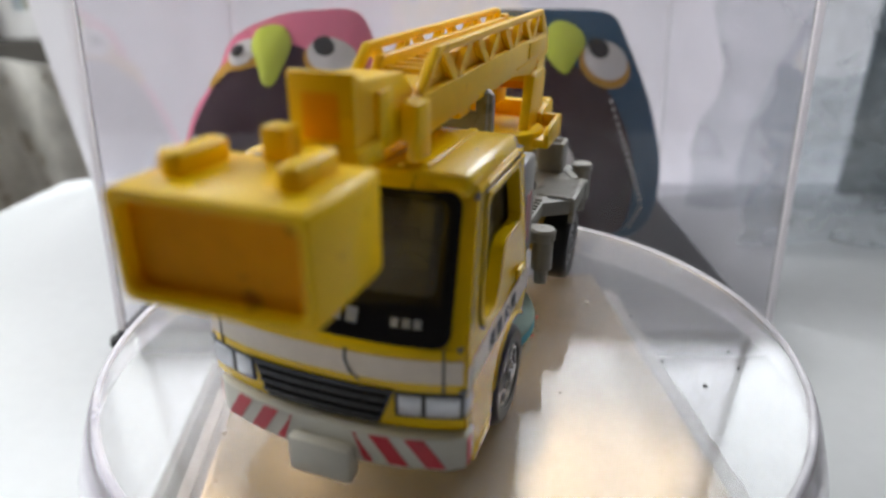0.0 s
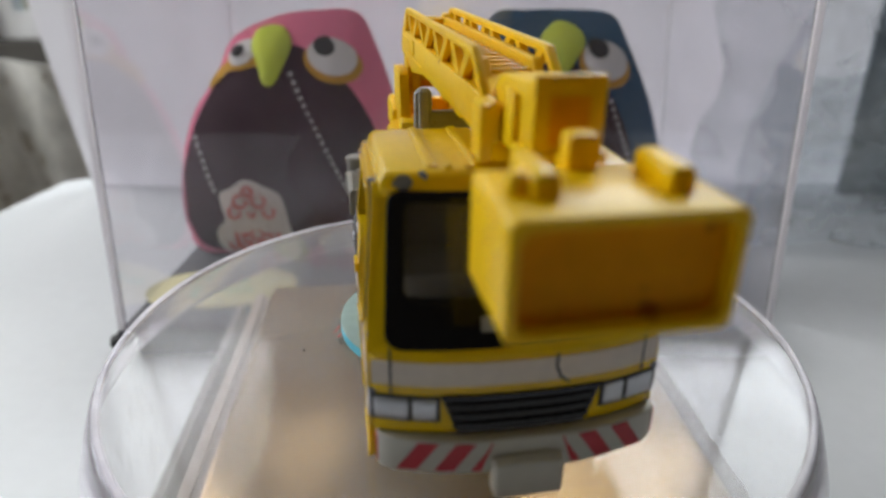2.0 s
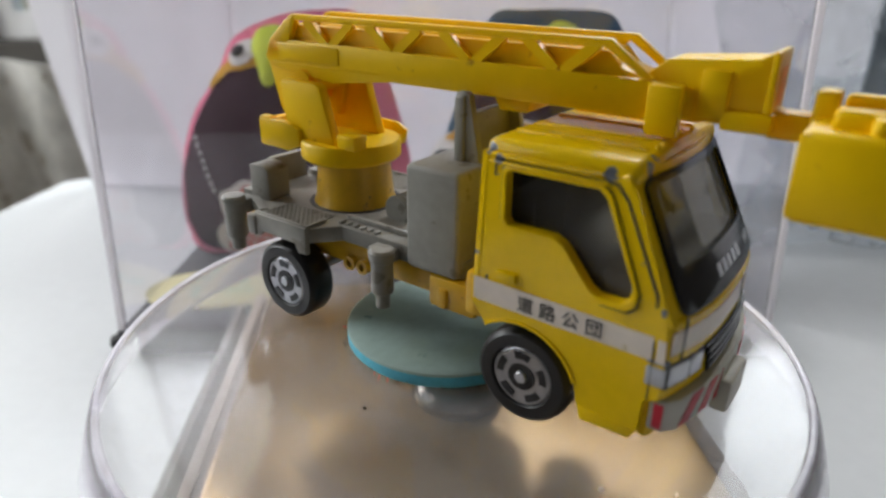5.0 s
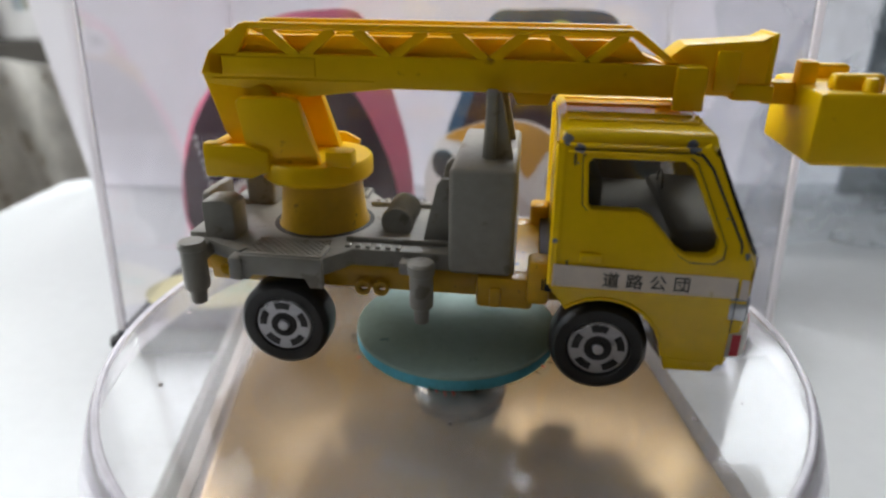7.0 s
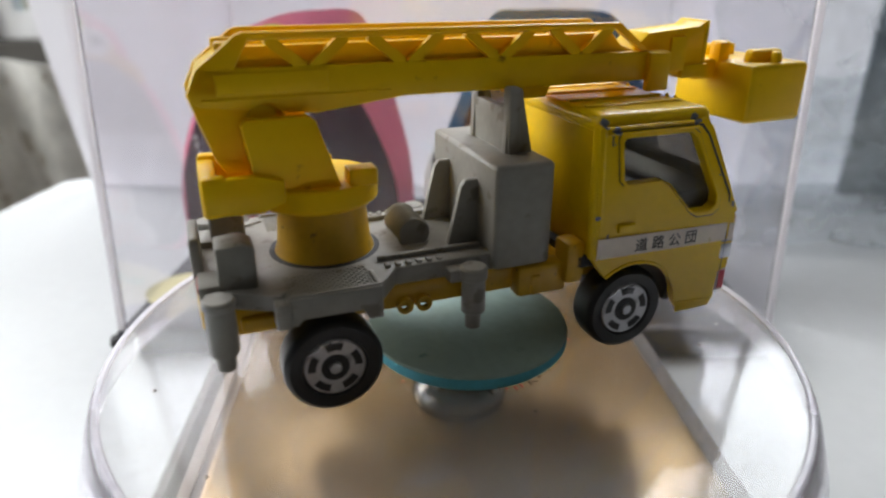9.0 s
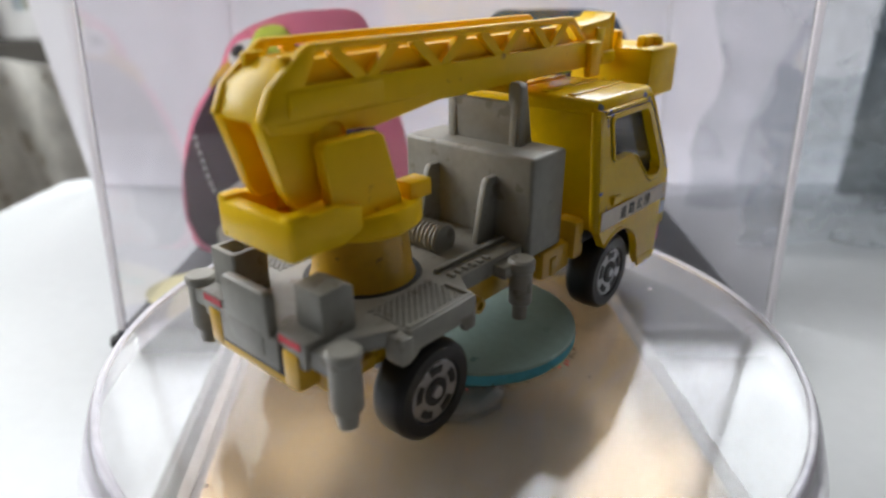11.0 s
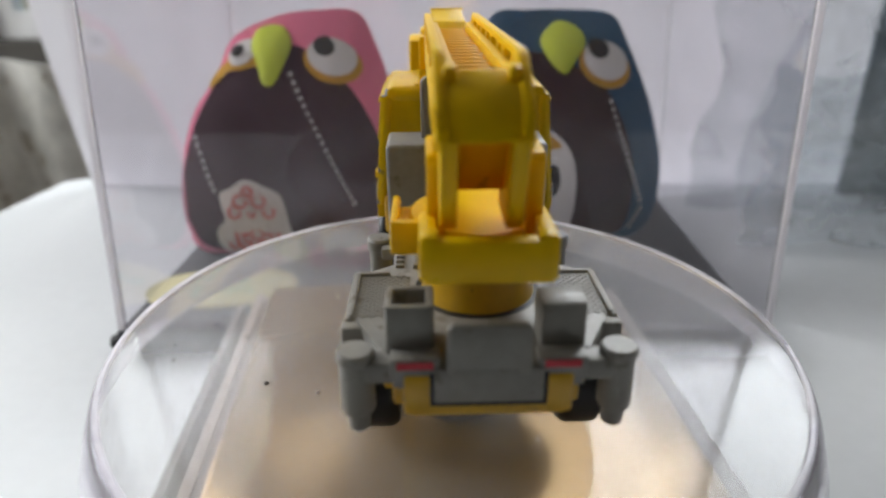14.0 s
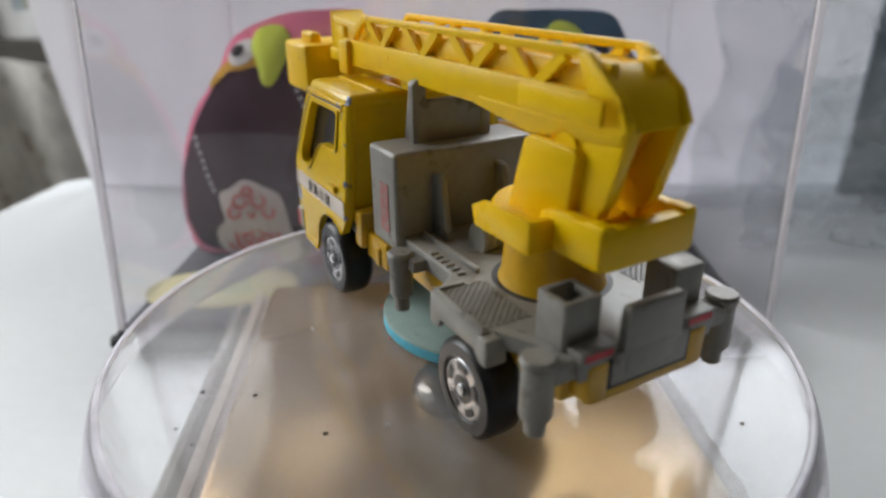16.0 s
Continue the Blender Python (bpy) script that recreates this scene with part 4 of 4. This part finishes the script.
part("tail_panel", slab([(-3.7, 14.2), (3.7, 14.2), (3.6, 18.8), (3.2, 19.2), (-3.2, 19.2), (-3.6, 18.8)], 1.1, r=0.25, place=lambda u, v, w: (-32.1 + w, u, v)), GREY, deck, "grey tail panel")
part("tail_groove", box(-31.82, -31.2, -5.2, 5.2, 10.9, 14.3, 0.1), INK, deck, "dark groove round the tail plate")
part("tail_plate", box(-32.0, -31.2, -4.8, 4.8, 11.35, 14.8, 0.2), GREY, deck)
part("tail_inset", box(-32.12, -31.9, -2.6, 3.2, 12.4, 14.9, 0.1), GREY, deck)
# flat black ring on the deck, painted for the shade of a gap
part("collar", lathe([(5.6, 14.86), (5.7, 14.96), (6.6, 14.96), (6.7, 14.86)], 40, at=(-16.8, 0, 0)), INK, deck, "black ring painting the shaded gap round the turret post")
drum = part("winch_drum", lathe([(0, -3.2), (1.9, -3.2), (2.1, -2.9), (1.8, -2.5), (1.8, 2.5), (2.1, 2.9), (1.9, 3.2), (0, 3.2)], 24, "y", (-6.3, 0, 16.2)), GREY, deck)
for k in range(8):
    part("coil", lathe([(1.8, -0.22), (2.0, 0), (1.8, 0.22)], 20, "y", (-6.3, -2.3 + k * 0.66, 16.2)), GREY, deck)

cabinet = part("locker", box(1.2, 8.8, -10.3, 10.3, 12.9, 25.8, 0.6, 3), GREY, truck, "grey plastic equipment locker")
part("red_label", box(3.2, 5.6, 10.3, 10.4, 15.0, 21.5, 0.02), FADED, cabinet, "faded red printed label", smooth=False)
rest = part("boom_rest", slab([(-5.8, 25.6), (5.8, 25.6), (5.8, 33.0), (5.2, 33.6), (4.2, 33.6), (3.8, 33.2), (3.8, 31.0), (-3.8, 31.0), (-3.8, 33.2), (-4.2, 33.6), (-5.2, 33.6), (-5.8, 33.0)], 1.3, r=0.2, place=lambda u, v, w: (4.8 + w, u, v)), GREY, cabinet, "grey fork that holds the boom")
for s in (-1, 1):
    part("gusset", slab([(4.5, 25.7), (8.2, 25.7), (6.5, 33.4), (4.9, 33.4)], 1.1, r=0.15, place=side(4.3, s)), GREY, rest)

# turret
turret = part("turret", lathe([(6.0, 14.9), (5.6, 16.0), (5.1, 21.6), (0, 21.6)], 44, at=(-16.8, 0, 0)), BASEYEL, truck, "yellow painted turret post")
ring = part("slew_ring", lathe([(0, 21.3), (6.7, 21.3), (7.1, 21.7), (7.1, 23.6), (6.8, 24.0), (0, 24.0)], 48, at=(-17.2, 0, 0)), PLASTIC, turret, "yellow plastic ring")
for s in (-1, 1):
    part("cheek", slab([(-24.2, 23.4), (-15.2, 23.7), (-17.6, 31.4), (-18.4, 31.9), (-24.8, 31.9), (-25.3, 31.3)], 1.5, r=0.2, place=side(3.7, s)), PLASTIC, ring)
    part("tray_wall", slab([(-29.9, 22.2), (-24.0, 22.0), (-21.5, 23.0), (-21.5, 25.4), (-24.5, 26.2), (-29.9, 26.0)], 1.5, r=0.3, place=side(4.4, s)), PLASTIC, ring)
part("tray_back", box(-30.1, -28.2, -5.7, 5.7, 21.9, 25.9, 0.5), PLASTIC, ring, "yellow plastic tray behind the turret")
for s in (-1, 1):
    part("tray_corner", box(-30.0, -27.4, min(s * 4.1, s * 5.8), max(s * 4.1, s * 5.8), 22.0, 26.4, 0.5), PLASTIC, ring)
part("tray_floor", box(-29.0, -22.0, -4.6, 4.6, 22.3, 23.3, 0.2), AMBERGLOW, ring, "dirty tray floor with amber glow painted in")
part("platform", box(-23.0, -14.0, 5.0, 8.2, 21.9, 23.3, 0.35), PLASTIC, ring)
part("platform_wall", slab([(-22.6, 21.9), (-14.2, 21.9), (-13.6, 24.0), (-15.6, 25.0), (-23.4, 25.3), (-23.4, 21.9)], 0.7, r=0.2, place=side(7.9, 1)), PLASTIC, ring)
part("platform_wall", box(-23.6, -22.6, 4.8, 8.6, 21.9, 25.2, 0.25), PLASTIC, ring)
part("control_box", box(-14.5, -11.2, -5.6, -3.0, 23.8, 25.8, 0.3), PLASTIC, ring)

# boom
boom = thing("boom", "yellow plastic lattice lift boom", "")
boom.parent = truck
BOOM_TURN = 0.85
boom.matrix_basis = pose(-16.5 * MM, 0.7 * MM, 0, 0, 0, BOOM_TURN) @ pose(15.8 * MM, 0, 0)
LOW = [(-29.3, 34.4), (-28.6, 33.2), (-16.5, 31.8), (-6.4, 33.0), (26.4, 32.9), (29.4, 33.2), (29.4, 36.5), (-28.0, 36.9)]
for s in (-1, 1):
    part("side_web", slab(LOW, 0.9, r=0.15, place=side(3.0, s)), PLASTIC, boom)
    part("web_panel", box(-26.5, -15.0, min(s * 3.8, s * 4.1), max(s * 3.8, s * 4.1), 34.2, 36.4, 0.15), PLASTIC, boom)
    part("rear_plate", slab([(-29.5, 34.2), (-28.2, 36.9), (-23.9, 40.2), (-22.5, 40.1), (-24.3, 37.0), (-24.8, 34.0)], 1.05, r=0.25, place=side(2.85, s)), PLASTIC, boom)
    part("foot", slab([(-29.4, 34.3), (-26.0, 34.4), (-19.4, 33.0), (-21.2, 26.0), (-26.4, 25.8), (-27.4, 27.4)], 1.5, r=0.25, place=side(2.1, s)), PLASTIC, boom)
    part("top_chord", slab([(-23.6, 40.3), (-22.9, 39.5), (21.2, 39.3), (25.2, 36.6), (26.4, 36.6), (21.8, 40.1)], 0.9, r=0.15, place=side(3.0, s)), PLASTIC, boom)
    y = s * 3.45
    for low in (-16.9, -6.0, 5.4, 16.4):
        part("lattice_bar", beam((low - 4.1, y, 39.6), (low - 0.4, y, 36.5), 0.8, 1.15), PLASTIC, boom)
        part("lattice_bar", beam((low + 0.4, y, 36.5), (low + 4.1, y, 39.6), 0.74, 1.15), PLASTIC, boom)
    part("sleeve", box(26.2, 29.5, min(s * 3.6, s * 4.7), max(s * 3.6, s * 4.7), 31.5, 36.4, 0.3), PLASTIC, boom)
    part("sleeve_pad", box(30.6, 33.2, min(s * 2.6, s * 3.1), max(s * 2.6, s * 3.1), 33.6, 38.0, 0.2), PLASTIC, boom)
inner = part("inner_boom", slab([(-26.5, 33.2), (30, 33.2), (30, 36.0), (25.5, 36.4), (22.4, 37.5), (-23.6, 37.5), (-26.5, 36.6)], 5.6, r=0.2, place=lambda u, v, w: (u, -2.8 + w, v)), PLASTIC, boom)
part("channel_floor", box(-25.5, 28.0, -3.1, 3.1, 33.4, 36.2, 0.2), PLASTIC, inner)
for s in (-1, 1):
    part("channel_wall", slab([(-26.6, 36.0), (24.0, 36.0), (21.2, 38.9), (-24.2, 38.9)], 0.95, r=0.15, place=side(2.0, s)), PLASTIC, inner)
for i in range(17):
    part("rung", box(-21 + i * 2.6, -20.2 + i * 2.6, -1.9, 1.9, 37.4, 38.0, 0.12), PLASTIC, inner)
part("rear_cap", slab([(-29.2, 34.0), (-28.0, 36.9), (-24.8, 39.0), (-24.0, 38.6), (-25.0, 36.4), (-25.5, 33.4)], 6.2, r=0.2, place=lambda u, v, w: (u, -3.1 + w, v)), PLASTIC, boom)
for s in (-1, 1):
    part("cap_horn", box(-26.2, -23.8, min(s * 2.0, s * 3.2), max(s * 2.0, s * 3.2), 37.2, 39.4, 0.35), PLASTIC, boom)
part("foot_web", slab([(-27.6, 34.0), (-21.0, 33.4), (-22.6, 28.6), (-23.6, 28.4)], 4.3, r=0.15, place=lambda u, v, w: (u, -2.15 + w, v)), AMBERGLOW, boom, "recessed plastic web with amber glow painted in")
part("pivot", lathe([(0, -4.0), (1.6, -4.0), (1.6, 4.0), (0, 4.0)], 24, "y", (-22.2, 0, 31.4)), PLASTIC, boom)
for s in (-1, 1):
    part("pivot_rim", slab(arc(-21.6, 31.9, 1.5, 0, 180, 10) + arc(-21.6, 31.9, 0.9, 180, 0, 10), 0.5, r=0.1, place=side(3.4, s)), AMBERGLOW, boom, "amber rim of the pivot")
    part("web_rib", box(-28.0, -8.0, min(s * 3.85, s * 4.0), max(s * 3.85, s * 4.0), 33.6, 33.9, 0.05), PLASTIC, boom)
part("stop", slab([(8.0, 33.2), (13.2, 33.2), (12.4, 31.4), (8.9, 31.4)], 5.6, r=0.2, place=lambda u, v, w: (u, -2.8 + w, v)), PLASTIC, boom)
tip = part("extension", slab([(24.0, 36.0), (27.2, 38.6), (35.2, 39.2), (36.2, 39.8), (36.4, 38.6), (36.4, 33.0), (24.0, 33.0)], 5.2, r=0.25, place=lambda u, v, w: (u, -2.6 + w, v)), PLASTIC, boom)
part("tip_plate", box(36.2, 36.9, -2.7, 2.7, 32.9, 39.9, 0.2), PLASTIC, boom)
# no real hollow: a raised plate whose amber colour paints the recess
part("tip_window", box(36.8, 36.96, -1.5, 1.5, 35.0, 38.4, 0.05), AMBERGLOW, boom, "raised amber plate painted as a glowing recess in the boom's end")
part("tip_foot", box(32.8, 37.2, -3.1, 3.1, 32.6, 34.4, 0.25), PLASTIC, boom)
part("hinge", box(36.6, 40.8, -1.2, 1.2, 32.0, 34.6, 0.3), PLASTIC, boom)

# work bucket at the boom's end, its mouth facing forward
DX = 1.4
bucket = part("bucket", box(38.8 + DX, 40.2 + DX, -7.1, 7.1, 26.9, 34.5, 0.5), PLASTIC, boom, "yellow plastic work bucket")
bucket.location.y = -0.8 * MM
MOUTH = rounded(-6.4, 6.4, 27.5, 33.8, 0.9)
part("bucket_shell", slab(rounded(-7.2, 7.2, 26.7, 34.6, 0.8), 9.2, [MOUTH], r=0.25, place=lambda u, v, w: (39.4 + DX + w, u, v)), PLASTIC, bucket)
part("bucket_floor", box(46.9 + DX, 47.5 + DX, -6.7, 6.7, 27.2, 34.1), AMBERGLOW, bucket, "recessed stained floor with amber glow painted in", smooth=False)
for s in (-1, 1):
    part("rail", box(40.6 + DX, 45.9 + DX, min(s * 3.3, s * 5.1), max(s * 3.3, s * 5.1), 34.2, 36.2, 0.55, 3), PLASTIC, bucket)
part("knob", lathe([(0, 36.0), (0.6, 35.9), (0.8, 35.4), (0.8, 34.4)], 16, at=(44.2 + DX, -5.5, 0)), PLASTIC, bucket)
part("post", box(38.6 + DX, 40.6 + DX, -1.1, 1.1, 33.4, 37.0, 0.4), PLASTIC, bucket)


# ---- all turns together with the plate, whose axis leans a little to one side ----
def motions():
    rows_truck, rows_plate, rows_pad, rows_spindle = [], [], [], []
    off, pad_off = Vector((-0.40, 1.75, 0)) * MM, Vector((-2.9, 1.0, 0)) * MM
    lean = Matrix.Translation(EYE) @ Matrix.Rotation(radians(0.8), 4, AIM) @ Matrix.Translation(-EYE)
    for i in range(33):
        t = i * 0.5
        a = -0.0001 * t ** 4 + 0.00441 * t ** 3 - 0.09305 * t ** 2 + 15.137 * t - 1.10
        r = Matrix.Rotation(radians(a), 4, "Z")
        o, p = r @ off, r @ pad_off
        rows_truck.append((t, lean @ pose(o.x, o.y, 38.05 * MM, 0, 0, a) @ pose(0, 0, 0, -0.5, 0.2, -107.6)))
        rows_plate.append((t, lean @ pose(-1.0 * MM, -1.9 * MM, 38.0 * MM, 0, 0, a)))
        rows_pad.append((t, lean @ pose(p.x, p.y, 38.0 * MM, 0, 0, a)))
        rows_spindle.append((t, lean @ pose(0, 0, 25.2 * MM, 0, 0, a)))
    walk(truck, rows_truck)
    walk(plate, rows_plate)
    walk(pad, rows_pad)
    walk(spindle, rows_spindle)


motions()
